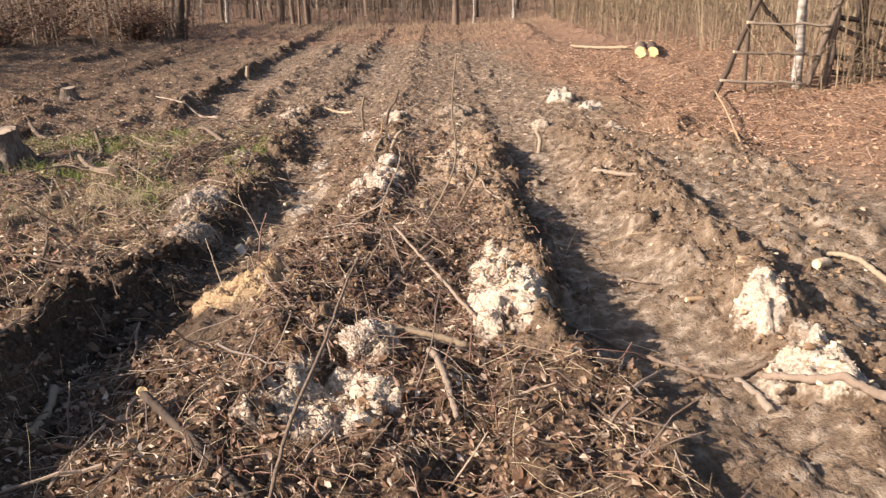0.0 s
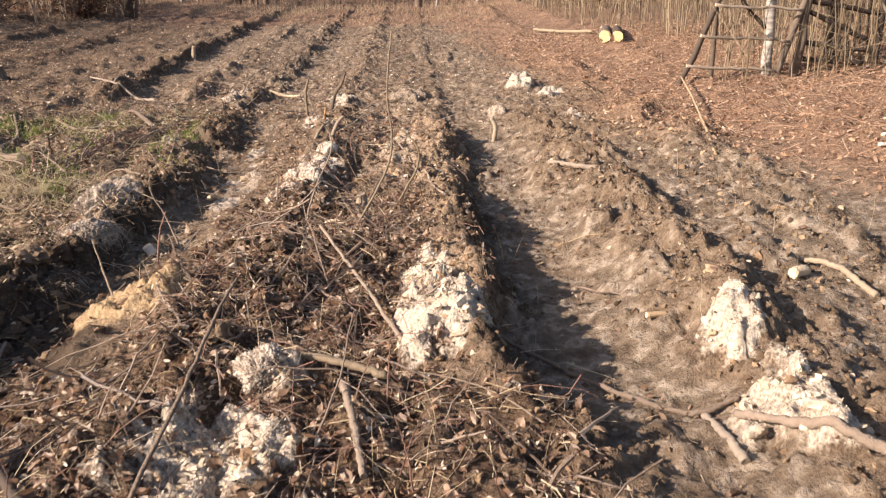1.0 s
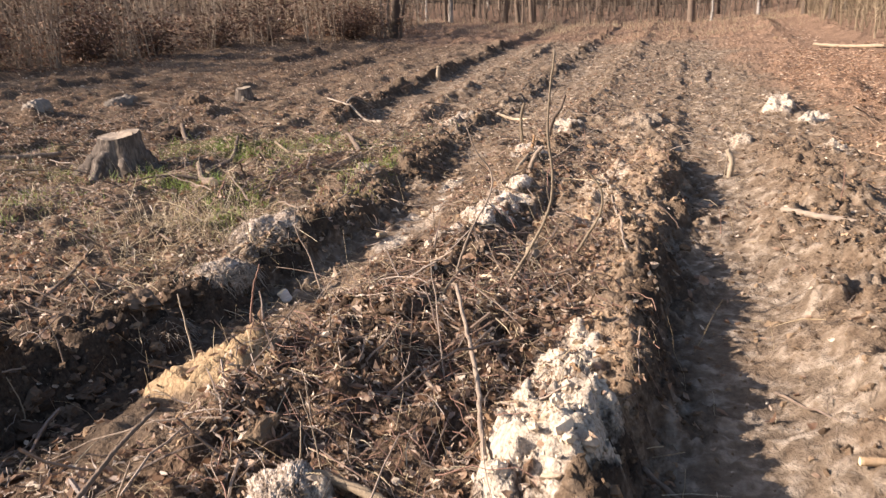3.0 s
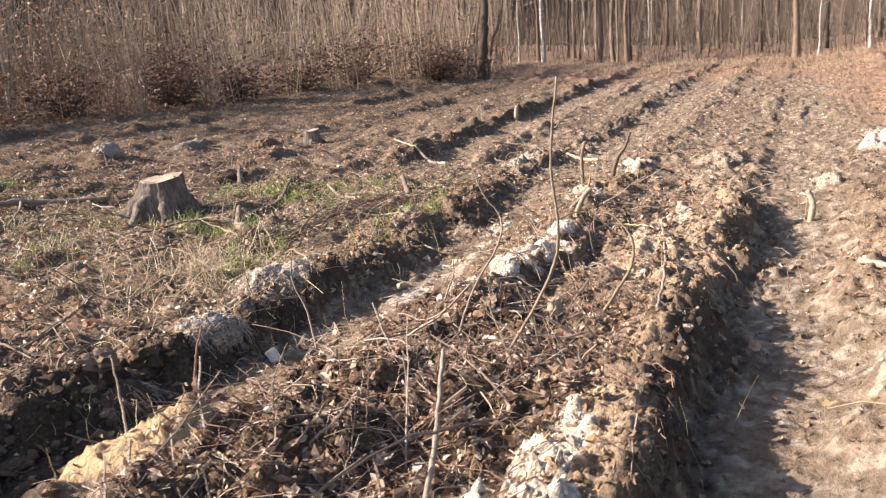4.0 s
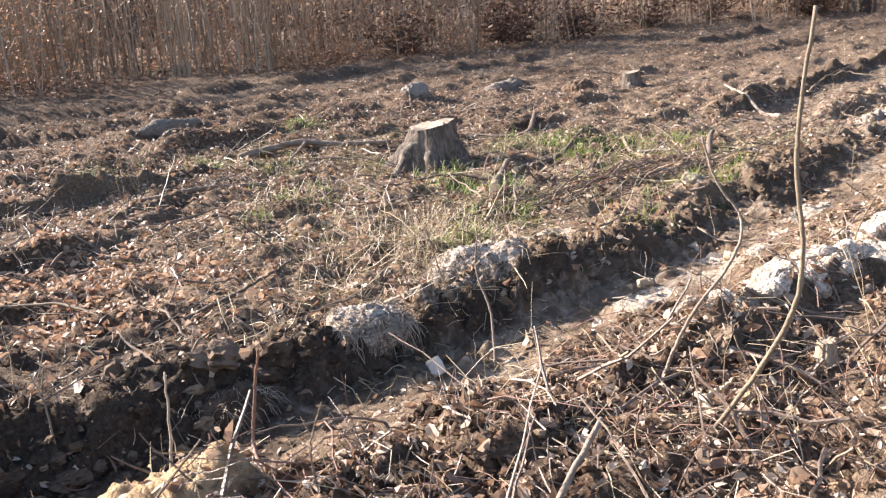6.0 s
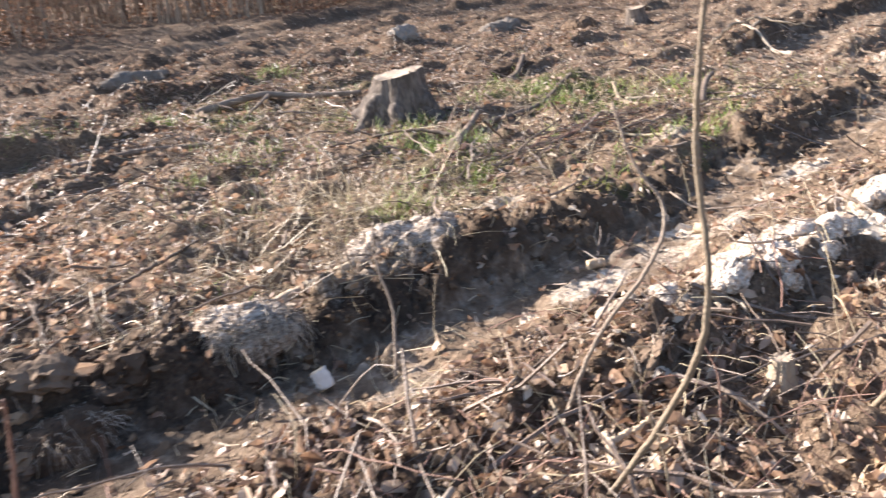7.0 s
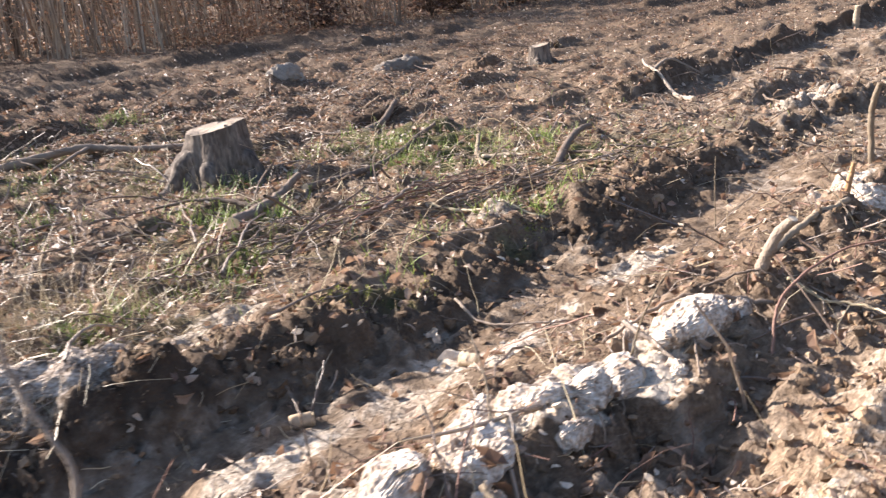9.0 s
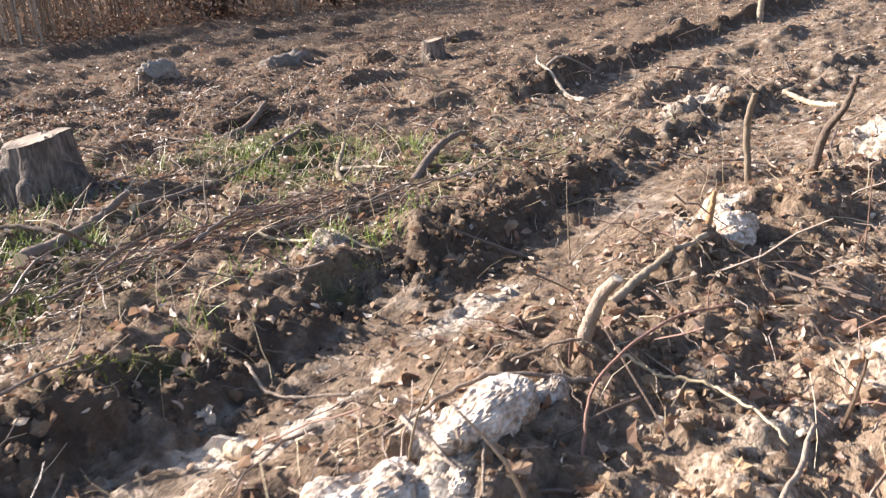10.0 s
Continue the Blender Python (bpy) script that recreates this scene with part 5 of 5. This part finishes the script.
sapling("twig_stem", "thin upright twig beside an ochre heap", "twig", [(-1.50, 5.80, -0.5), (-1.55, 5.85, -0.3), (-1.62, 5.9, -0.08)], 0.007, 0.004, PALE_BARK, 35)
sapling("twig_stem", "thin red-brown twig beside an ochre heap", "twig", [(-1.12, 5.95, -0.5), (-1.28, 6.02, -0.3), (-1.27, 6.05, -0.1), (-1.22, 6.05, 0.05)], 0.008, 0.004, RED_TWIG, 36)
sapling("twig_stem", "leaning bare stem in the twig litter", "twig", [(-0.72, 3.0, -0.4), (-0.62, 3.15, -0.12), (-0.50, 3.4, 0.12), (-0.42, 3.7, 0.3), (-0.38, 3.85, 0.36)], 0.009, 0.005, BARK, 37)
sapling("twig_stem", "red-brown shoot above the white sand", "twig", [(-0.33, 10.0, -0.4), (-0.36, 10.15, -0.25), (-0.28, 10.4, -0.15), (-0.14, 10.55, -0.12)], 0.006, 0.004, RED_TWIG, 38)
sapling("cut_stub", "peeled orange-brown sapling stub", "stub", [(-1.10, 12.9, -0.4), (-1.115, 12.9, -0.15), (-1.10, 12.9, -0.03), (-1.07, 12.9, 0.07)], 0.020, 0.017, SAPLING_BARK, 39, (), ORANGE_WOOD)
sapling("cut_stub", "curved grey sapling stub with broken top", "stub", [(-0.80, 13.0, -0.4), (-0.73, 13.0, -0.14), (-0.64, 13.0, -0.01), (-0.58, 13.0, 0.16)], 0.026, 0.014, BARK, 40, (), BARE_WOOD)
sapling("cut_stub", "bent thick root stub standing in soil", "stub", [(-0.59, 10.42, -0.4), (-0.58, 10.42, -0.28), (-0.55, 10.42, -0.20), (-0.51, 10.42, -0.12), (-0.45, 10.42, -0.05)], 0.027, 0.019, BARK, 41, (), BARE_WOOD)
sapling("cut_stub", "splintered pale stub in the soil heap", "stub", [(-0.78, 11.7, -0.4), (-0.77, 11.72, -0.25), (-0.75, 11.73, -0.14)], 0.022, 0.010, ORANGE_WOOD, 42)
sapling("cut_stub", "short broken snag on bare soil", "stub", [(1.30, 11.75, -0.5), (1.32, 11.75, -0.42), (1.27, 11.77, -0.30)], 0.032, 0.026, PALE_BARK, 43, (), CUT_WOOD)
sapling("cut_stub", "short orange-brown cut stub on the field", "stub", [(-4.45, 21.1, -0.3), (-4.44, 21.1, -0.2), (-4.42, 21.1, -0.06)], 0.05, 0.04, PALE_BARK, 45, (), CUT_WOOD)
rs = np.random.RandomState(44)
for k in range(46):
    zone = [(-1.1, 0.5, 3.2, 8.0), (-1.1, 0.4, 6.5, 10.0), (-3.2, -2.1, 5.0, 9.0), (0.3, 3.0, 8.0, 15.0), (-4.5, -0.2, 10.0, 18.0)][k % 5]
    bx, by = rs.uniform(zone[0], zone[1]), rs.uniform(zone[2], zone[3])
    hgt, ang = rs.uniform(0.12, 0.42), rs.uniform(0, 6.28)
    lean = rs.uniform(0.05, 0.5) * hgt
    z = hz(bx, by)
    sapling("thin_shoot", "thin bare shoot standing in the litter", "shoot",
            [(bx, by, z), (bx + 0.4 * lean * math.cos(ang), by + 0.4 * lean * math.sin(ang), z + 0.5 * hgt), (bx + lean * math.cos(ang + 0.4), by + lean * math.sin(ang + 0.4), z + hgt)],
            rs.uniform(0.003, 0.006), 0.002, (RED_TWIG, BARK, PALE_BARK)[k % 3], 300 + k)["group"] = "thin shoots in the litter"


# ---- sawn pieces ----
def log_piece(name, label, x, y, r, length, yaw, mat, seed, pitch=0.0, lift=0.0):
    z = hz(x, y) + r * 0.8 + lift
    root = thing(name, label, "wood piece", pose(x, y, z, 0, pitch, yaw))
    part("bark_side", rod("bark_side", [(-length / 2, 0, 0), (0, 0, 0.1 * r), (length / 2, 0, 0)], r, r * 0.97, mat, 8, 16, 0.02, seed), root)
    for s in (-1, 1):
        part("sawn_end", rod("sawn_end", [(s * length / 2, 0, 0), (s * (length / 2 + 0.05 * r), 0, 0), (s * (length / 2 + 0.1 * r), 0, 0)], r * 0.95, r * 0.93, CUT_WOOD if r < 0.1 else CUT_YELLOW, 3, 16, 0.0, seed), root, "pale sawn end")
    return root


log_piece("log_piece", "short sawn round of pale wood in the furrow", -1.72, 7.31, 0.036, 0.075, 20, WHITE_BARK, 51, 62, 0.02)
log_piece("log_piece", "small sawn wood chip lying in the furrow", -1.58, 8.92, 0.028, 0.08, 60, BARE_WOOD, 52)
log_piece("log_piece", "short piece of pale wood on the furrow floor", -1.40, 9.62, 0.03, 0.07, 10, BARE_WOOD, 53)
log_piece("log_piece", "white splinter of wood on trodden sand", 1.62, 5.45, 0.018, 0.12, 5, BARE_WOOD, 54)
log_piece("log_piece", "pale chip of wood on bare sand", 2.62, 5.9, 0.035, 0.12, 30, BARE_WOOD, 55)
log_piece("birch_billet", "short white birch billet on bracken", 4.9, 9.15, 0.022, 0.24, 10, WHITE_BARK, 58)
log_piece("birch_billet", "thin white birch billet on bracken", 4.72, 8.87, 0.018, 0.2, 3, WHITE_BARK, 59)
log_piece("log", "felled pine log with yellow sawn end", 4.50 + 0.214 * 1.1, 20.3 + 0.977 * 1.1, 0.135, 2.2, 77.6, PINE, 56)
log_piece("log", "felled pine log beside another at the wood edge", 4.76 + 0.214 * 1.1, 20.3 + 0.977 * 1.1, 0.135, 2.2, 77.6, PINE, 57)


# ---- single bleached oak leaves ----
def oak_leaf_mesh(seed):
    rs = np.random.RandomState(seed)
    t = np.linspace(0, 1, 15)
    half = 0.30 * np.sin(np.pi * t ** 0.8) * (0.72 + 0.28 * np.cos(t * 2 * np.pi * 4)) + 0.01
    arch = 0.16 * np.sin(np.pi * t) + 0.05 * rs.normal(0, 1, 15)
    lift = 0.10 + 0.08 * rs.normal(0, 1, 15)
    rows3 = [np.stack([t - 0.5, s * half, arch + abs(s) * lift], 1) for s in (-1, 0, 1)]
    v = np.concatenate(rows3)
    i = np.arange(14)
    f = np.concatenate([np.stack([i + o, i + 1 + o, i + 16 + o, i + 15 + o], 1) for o in (0, 15)])
    return mesh_of("oak_leaf", v, f, PALE_LEAF, True)


OAK_LEAVES = [oak_leaf_mesh(k) for k in range(4)]
rs = np.random.RandomState(71)
for k, (x, y) in enumerate([(-1.62, 10.18), (-1.72, 9.72), (-0.41, 7.77), (-0.30, 8.41), (-0.16, 7.37), (-0.46, 6.81), (-2.55, 11.05), (-2.45, 11.3), (-2.85, 10.1), (-1.40, 8.2), (-0.75, 8.7), (-0.1, 9.6),
                            (0.1, 7.9), (-2.5, 9.6), (-2.7, 8.9), (-0.3, 5.9), (-0.8, 6.2), (0.2, 6.4), (-2.9, 7.2), (-3.1, 8.6), (-0.2, 8.9), (0.25, 9.9), (-0.9, 7.4), (-0.6, 5.3)]):
    s = rs.uniform(0.07, 0.12)
    leaf = thing("oak_leaf", "bleached pale oak leaf on the soil", "leaf", pose(x, y, hz(x, y) + 0.012, rs.normal(0, 20), rs.normal(0, 20), rs.uniform(0, 360)) @ Matrix.Diagonal((s, s, s, 1)), OAK_LEAVES[k % 4], "bleached oak leaves")


# ---- raised hide of poles ----
def pole(points, r0, r1, mat, seed):
    return rod("pole", points, r0, r1, mat, 12, 10, 0.05, seed, CUT_WOOD, 0.008)


def raised_hide():
    ox, oy = 5.2, 14.0
    oz = hz(ox, oy)
    root = thing("raised_hide", "weathered pole hunting hide with ladder", "hunting hide", pose(ox, oy, oz))
    ladder = part("ladder", None, root)
    part("rail", pole([(-0.97, 0, -0.1), (-0.70, 0.05, 0.5), (-0.26, 0.1, 1.5), (0.2, 0.2, 2.6)], 0.045, 0.04, HIDE_BARK, 1), ladder)
    part("rail", pole([(0.42, -0.05, -0.1), (0.62, 0.0, 0.5), (0.97, 0.1, 1.5), (1.3, 0.2, 2.6)], 0.05, 0.045, HIDE_BARK, 2), ladder)
    for k, z in enumerate((0.20, 0.63, 1.06, 1.49, 1.92, 2.35)):
        a, b = -0.87 + 0.42 * (z - 0.2), 0.62 + 0.36 * (z - 0.63)
        part("rung", pole([(a, -0.07, z + 0.05), (a + 0.35 * (b - a), -0.08, z + 0.01), (a + 0.7 * (b - a), -0.08, z), (b, -0.09, z - 0.05)], 0.024, 0.019, RUNG_WOOD, 3 + k), ladder)
    part("post", pole([(0.46, 0.3, -0.15), (0.46, 0.3, 1.2), (0.50, 0.3, 2.8)], 0.075, 0.07, BIRCH, 12), root, "white birch post")
    part("post", pole([(-0.35, 0.35, -0.15), (-0.35, 0.35, 1.2), (-0.36, 0.4, 2.8)], 0.035, 0.03, HIDE_BARK, 13), root)
    part("post", pole([(0.78, 0.1, -0.15), (0.90, 0.1, 1.0), (0.98, 0.15, 2.8)], 0.075, 0.06, HIDE_BARK, 14), root)
    part("post", pole([(1.9, 1.3, -0.15), (1.86, 1.3, 1.2), (1.86, 1.3, 2.8)], 0.10, 0.09, DARK_BARK, 15), root)
    part("post", pole([(2.05, 0.2, -0.15), (2.1, 0.2, 1.2), (2.1, 0.2, 2.8)], 0.05, 0.045, DARK_BARK, 16), root)
    for k, (a, b) in enumerate([((0.9, 0.1, 0.32), (1.9, 0.2, 0.22)), ((0.92, 0.1, 0.55), (1.95, 0.2, 0.40)), ((0.95, 0.1, 1.0), (1.95, 0.2, 0.55)), ((0.95, 0.1, 1.15), (2.05, 0.2, 0.95))]):
        part("cross_bar", pole([a, tuple((np.array(a) + b) / 2), b], 0.04, 0.035, DARK_BARK, 20 + k), root)
    part("brace", pole([(-0.3, 0.3, 1.5), (0.1, 0.32, 1.05), (0.4, 0.3, 0.75)], 0.035, 0.03, DARK_BARK, 27), root)
    part("brace", pole([(1.3, 0.0, 2.0), (1.9, -0.1, 1.1), (2.7, -0.2, 0.3)], 0.03, 0.025, PALE_BARK, 28), root)


raised_hide()


# ---- wood round the clearing ----
def tree_meshes(seed, tall, r, mat, birch=False):
    rs = np.random.RandomState(seed)
    bend = rs.normal(0, 0.012 * tall, 2)
    t = np.linspace(0, 1, 12)
    line = np.stack([bend[0] * t ** 2 + rs.normal(0, 0.03, 12), bend[1] * t ** 2 + rs.normal(0, 0.03, 12), -0.2 + tall * t], 1)
    rad = r * (1.05 - 0.85 * t) + 0.4 * r * np.exp(-t * 40)
    v, f = tubes(line[None], rad[None], 9)
    trunk = mesh_of("trunk", v, f, mat, True)
    n = 26
    h = rs.uniform(0.22, 0.97, n) ** (0.8 if birch else 0.6)
    start = np.stack([np.interp(h, t, line[:, k]) for k in range(3)], 1)
    ang, length = rs.uniform(0, 6.28, n), (1.05 - h) * tall * rs.uniform(0.18, 0.34, n)
    s = np.linspace(0, 1, 6)[None, :, None]
    out = np.stack([np.cos(ang), np.sin(ang), rs.uniform(0.3, 1.0, n)], 1)
    limb = start[:, None] + out[:, None] * s * length[:, None, None] + rs.normal(0, 0.04, (n, 6, 3)) * length[:, None, None] * s
    rl = (r * 0.25 * (1.1 - h))[:, None] * np.linspace(1, 0.3, 6)[None]
    pick = rs.randint(0, n, n * 3)
    q = rs.uniform(0.3, 0.98, n * 3)
    st = start[pick] + out[pick] * (q * length[pick])[:, None]
    d2 = out[pick] * 0.5 + rs.normal(0, 0.7, (n * 3, 3))
    s4 = np.linspace(0, 1, 4)[None, :, None]
    fine = st[:, None] + d2[:, None] * s4 * (length[pick] * rs.uniform(0.2, 0.5, n * 3))[:, None, None]
    v1, f1 = tubes(limb, rl, 4)
    v2, f2 = tubes(fine, np.full((n * 3, 4), 0.006) * np.array([1, 0.8, 0.6, 0.4]), 3)
    crown = mesh_of("crown", np.concatenate([v1, v2]), np.concatenate([f1, f2 + len(v1)]), mat if not birch else STEM)
    return trunk, crown


KINDS = [("birch", "slender white birch with bare crown", 9.0, 0.068, BIRCH, True), ("birch", "young white birch with bare crown", 7.5, 0.05, BIRCH, True),
         ("pine", "reddish straight pine trunk at the clearing edge", 11.0, 0.095, PINE, False), ("pine", "slim brown pine with thin crown", 10.0, 0.075, PINE, False),
         ("oak", "bare grey-brown young oak", 8.0, 0.075, HIDE_BARK, False), ("alder", "thin dark alder with bare crown", 8.5, 0.06, DARK_BARK, False), ("oak", "slim bare grey-barked tree", 9.0, 0.06, BARK, False)]
TREES = [tree_meshes(400 + k, tall, r, mat, b) for k, (_, _, tall, r, mat, b) in enumerate(KINDS)]


def plant(kind, x, y, scale, yaw):
    name, label = KINDS[kind][:2]
    root = thing(name, label, "tree", pose(x, y, hz(x, y), 0, 0, yaw) @ Matrix.Diagonal((scale, scale, scale, 1)), group="trees round the clearing")
    part("trunk", TREES[kind][0], root)
    part("crown", TREES[kind][1], root)


rs = np.random.RandomState(77)
for k in range(66):
    x = rs.uniform(-16, 12)
    y = 39 + 0.10 * abs(x) + 26 * rs.uniform(0, 1) ** 1.6 - 8 * float(ease(2, 6, np.array(x)))
    plant(rs.choice([0, 1, 2, 3, 3, 4, 4, 4, 5, 5, 5, 6, 6]), x, y, rs.uniform(0.8, 1.3), rs.uniform(0, 360))
for k in range(60):
    plant(rs.choice([0, 1, 4, 5, 6]), rs.uniform(-34, -17.5), rs.uniform(8, 46), rs.uniform(0.5, 0.75), rs.uniform(0, 360))
dark = thing("oak", "thick dark oak trunk at the clearing corner", "tree", pose(-8.75, 31.2, hz(-8.75, 31.2)))
tm = tree_meshes(480, 8.0, 0.16, DARK_BARK)
part("trunk", rod("trunk", [(0.0, 0, -0.2), (0.06, 0, 0.35), (0.12, 0, 1.0), (0.20, 0, 1.9), (0.22, 0.1, 3.2), (0.1, 0.2, 5.0), (0.15, 0.1, 7.0)], 0.17, 0.07, DARK_BARK, 30, 12, 0.06, 481, None, 0.02), dark)
part("crown", tm[1], dark)
for k, (a, tall) in enumerate(((-0.35, 4.5), (0.5, 3.5), (-0.8, 3.0))):
    part("side_stem", rod("side_stem", [(0.4 * a, 0.1, -0.1), (0.6 * a, 0.1, 0.8), (0.8 * a + 0.3, 0.15, tall * 0.6), (a + 0.4, 0.1, tall)], 0.055, 0.02, BARK, 18, 8, 0.08, 483 + k, None, 0.02), dark)


def edge_left(y):
    """Where the left thicket begins."""
    return np.interp(y, [4, 11, 15.5, 18, 22, 26, 31, 36], [-18.0, -16.4, -15.3, -13.9, -12.9, -11.4, -9.2, -9.0]) + 1.3 * fbm(y * 0.45, 0 * y, 190, 3)


def thicket(name, label, seed, x, y, tall, radius, side=3, mat=STEM):
    rs = np.random.RandomState(seed)
    k = len(x)
    z = height(x, y)
    t = np.linspace(0, 1, 6)[None, :, None]
    H = (tall[0] + (tall[1] - tall[0]) * rs.uniform(0, 1, k) ** 1.5)[:, None, None]
    lean = rs.normal(0, 0.12, (k, 1, 3)) * np.array([1, 1, 0])
    bow = rs.normal(0, 0.07, (k, 1, 3)) * np.array([1, 1, 0])
    line = np.array([0, 0, 1.0]) * t * H + lean * t * H + bow * t * t * H + rs.normal(0, 0.012, (k, 6, 3)) * H * t
    line = line + np.stack([x, y, z - 0.03], 1)[:, None]
    rad = rs.uniform(*radius, (k, 1)) * np.linspace(1, 0.3, 6)[None]
    v1, f1 = tubes(line, rad, 4)
    pick = rs.randint(0, k, k * side)
    at = rs.randint(1, 5, k * side)
    st = line[pick, at]
    d = rs.normal(0, 0.6, (k * side, 3)) + np.array([0, 0, 0.6])
    s = np.linspace(0, 1, 3)[None, :, None]
    sub = st[:, None] + d[:, None] * s * rs.uniform(0.2, 0.9, (k * side, 1, 1))
    v2, f2 = tubes(sub, np.full((k * side, 3), 0.5) * rad[pick, at][:, None] * np.array([1, 0.8, 0.4]), 3)
    return thing(name, label, "thicket", me=mesh_of(name, np.concatenate([v1, v2]), np.concatenate([f1, f2 + len(v1)]), mat), kind="stuff")


rs = np.random.RandomState(88)
ty = rs.uniform(5, 37, 4600)
tx = edge_left(ty) - 12 * rs.uniform(0, 1, 4600) ** 1.25
keep = fbm(tx * 0.9, ty * 0.9, 195, 3) > -0.06
tx, ty = tx[keep], ty[keep]
thicket("sapling_thicket", "dense thicket of bare young saplings", 501, tx, ty, (1.8, 6.2), (0.006, 0.022), 4)
ry = rs.uniform(13.5, 40, 1200)
rx = np.interp(ry, [13.5, 16, 19, 25, 30, 40], [6.3, 6.3, 6.2, 4.9, 4.6, 4.5]) + 8 * rs.uniform(0, 1, 1200) ** 1.2
thicket("reed_thicket", "dense pale thicket of thin bare stems", 502, rx, ry, (1.0, 4.2), (0.007, 0.018), 5, REED)
fy = 39 + 23 * rs.uniform(0, 1, 1500) ** 1.2
fx = rs.uniform(-24, 16, 1500)
thicket("far_undergrowth", "bare undergrowth between the far trees", 503, fx, fy, (1.0, 6.5), (0.008, 0.024), 7, mat=UNDERGROWTH)


def hanging_leaves(name, label, seed, x, y, heights, sizes, mat):
    rs = np.random.RandomState(seed)
    k = len(x)
    z = height(x, y) + heights[0] + (heights[1] - heights[0]) * rs.uniform(0, 1, k) ** 2.0
    pts = np.einsum("kij,kpj->kpi", turns(rs, k, 1.2), leaf_points(rs, k, rs.uniform(*sizes, k), 0.4)) + np.stack([x, y, z], 1)[:, None]
    return thing(name, label, "dead leaves", me=mesh_of(name, *joined(None, pts, LEAF_FACES), mat), kind="stuff")


hy = rs.uniform(5, 37, 60000)
hx = edge_left(hy) + 0.9 - 5.0 * rs.uniform(0, 1, 60000) ** 1.2
keep = fbm(hx * 0.6, hy * 0.6, 140, 3) > rs.uniform(-0.34, 0.28, 60000) + 0.44 * ease(16, 22, hy)
px, py = rs.uniform(4.9, 7.6, 70), rs.uniform(13.2, 15.6, 70)
thicket("hide_brush", "thin brown stems grown up round the hide", 504, px, py, (0.4, 2.4), (0.005, 0.014), 4, REED)
hanging_leaves("russet_leaves", "russet dead oak leaves low in the thicket", 511, hx[keep], hy[keep], (0.03, 2.6), (0.025, 0.06), RUSSET)
# dead leaves clinging to low oak bushes before the thicket
for k, (bx, by, w, hgt) in enumerate([(-13.2, 20.9, 2.6, 2.0), (-12.7, 23.0, 1.8, 1.1), (-14.6, 19.0, 2.0, 1.2), (-9.9, 30.6, 2.2, 1.1), (-11.9, 28.2, 3.0, 1.7), (-10.8, 32.4, 3.0, 1.5), (-9.6, 29.6, 2.4, 1.3), (-13.6, 22.0, 2.4, 1.4), (-12.2, 25.6, 2.6, 1.2)]):
    r2 = np.random.RandomState(530 + k)
    bush = thing("oak_bush", "low dark oak bush with russet leaves", "bush", pose(bx, by, hz(bx, by)), group="oak bushes before the thicket")
    m = 18
    t6 = np.linspace(0, 1, 6)[None, :, None]
    dirs = np.concatenate([r2.normal(0, 0.45 * w / hgt, (m, 2)), np.ones((m, 1))], 1)[:, None]
    ln = dirs * t6 * hgt * r2.uniform(0.35, 1, (m, 1, 1)) + r2.normal(0, 0.06, (m, 6, 3)) * t6
    for one in ln:
        part("stem", mesh_of("stem", *tubes(one[None], np.full((1, 6), 0.009) * np.linspace(1, 0.4, 6), 5), DARK_BARK), bush)
    pick = r2.randint(0, m, 1000)
    at = r2.randint(1, 6, 1000)
    lp = np.einsum("kij,kpj->kpi", turns(r2, 1000, 1.2), leaf_points(r2, 1000, r2.uniform(0.035, 0.075, 1000), 0.4)) + (ln[pick, at] + r2.normal(0, 0.18, (1000, 3)))[:, None]
    part("foliage", mesh_of("foliage", *joined(None, lp, LEAF_FACES), DARK_RUSSET), bush, "russet dead leaves")


# ---- distance: the depth of the wood ----
def backdrop():
    path = np.array([(-45, -5), (-42, 20), (-36, 45), (-24, 66), (0, 74), (20, 66), (26, 40), (24, 12)], float)
    line = curve_through(np.c_[path, 0 * path[:, 0]], 160)
    r2 = np.random.RandomState(9)
    top = 9.0 + 3.0 * fbm(np.arange(160) * 0.13, np.zeros(160), 150, 3) + r2.uniform(-0.5, 0.5, 160)
    lo, hi = line + np.array([0, 0, -2.0]), line + np.stack([0 * top, 0 * top, top], 1)
    v = np.concatenate([lo, hi])
    i = np.arange(159)
    f = np.stack([i, i + 1, i + 161, i + 160], 1)
    thing("backdrop", "brown depth of the leafless wood", "backdrop", me=mesh_of("backdrop", v, f, BACK), kind="structure")


backdrop()
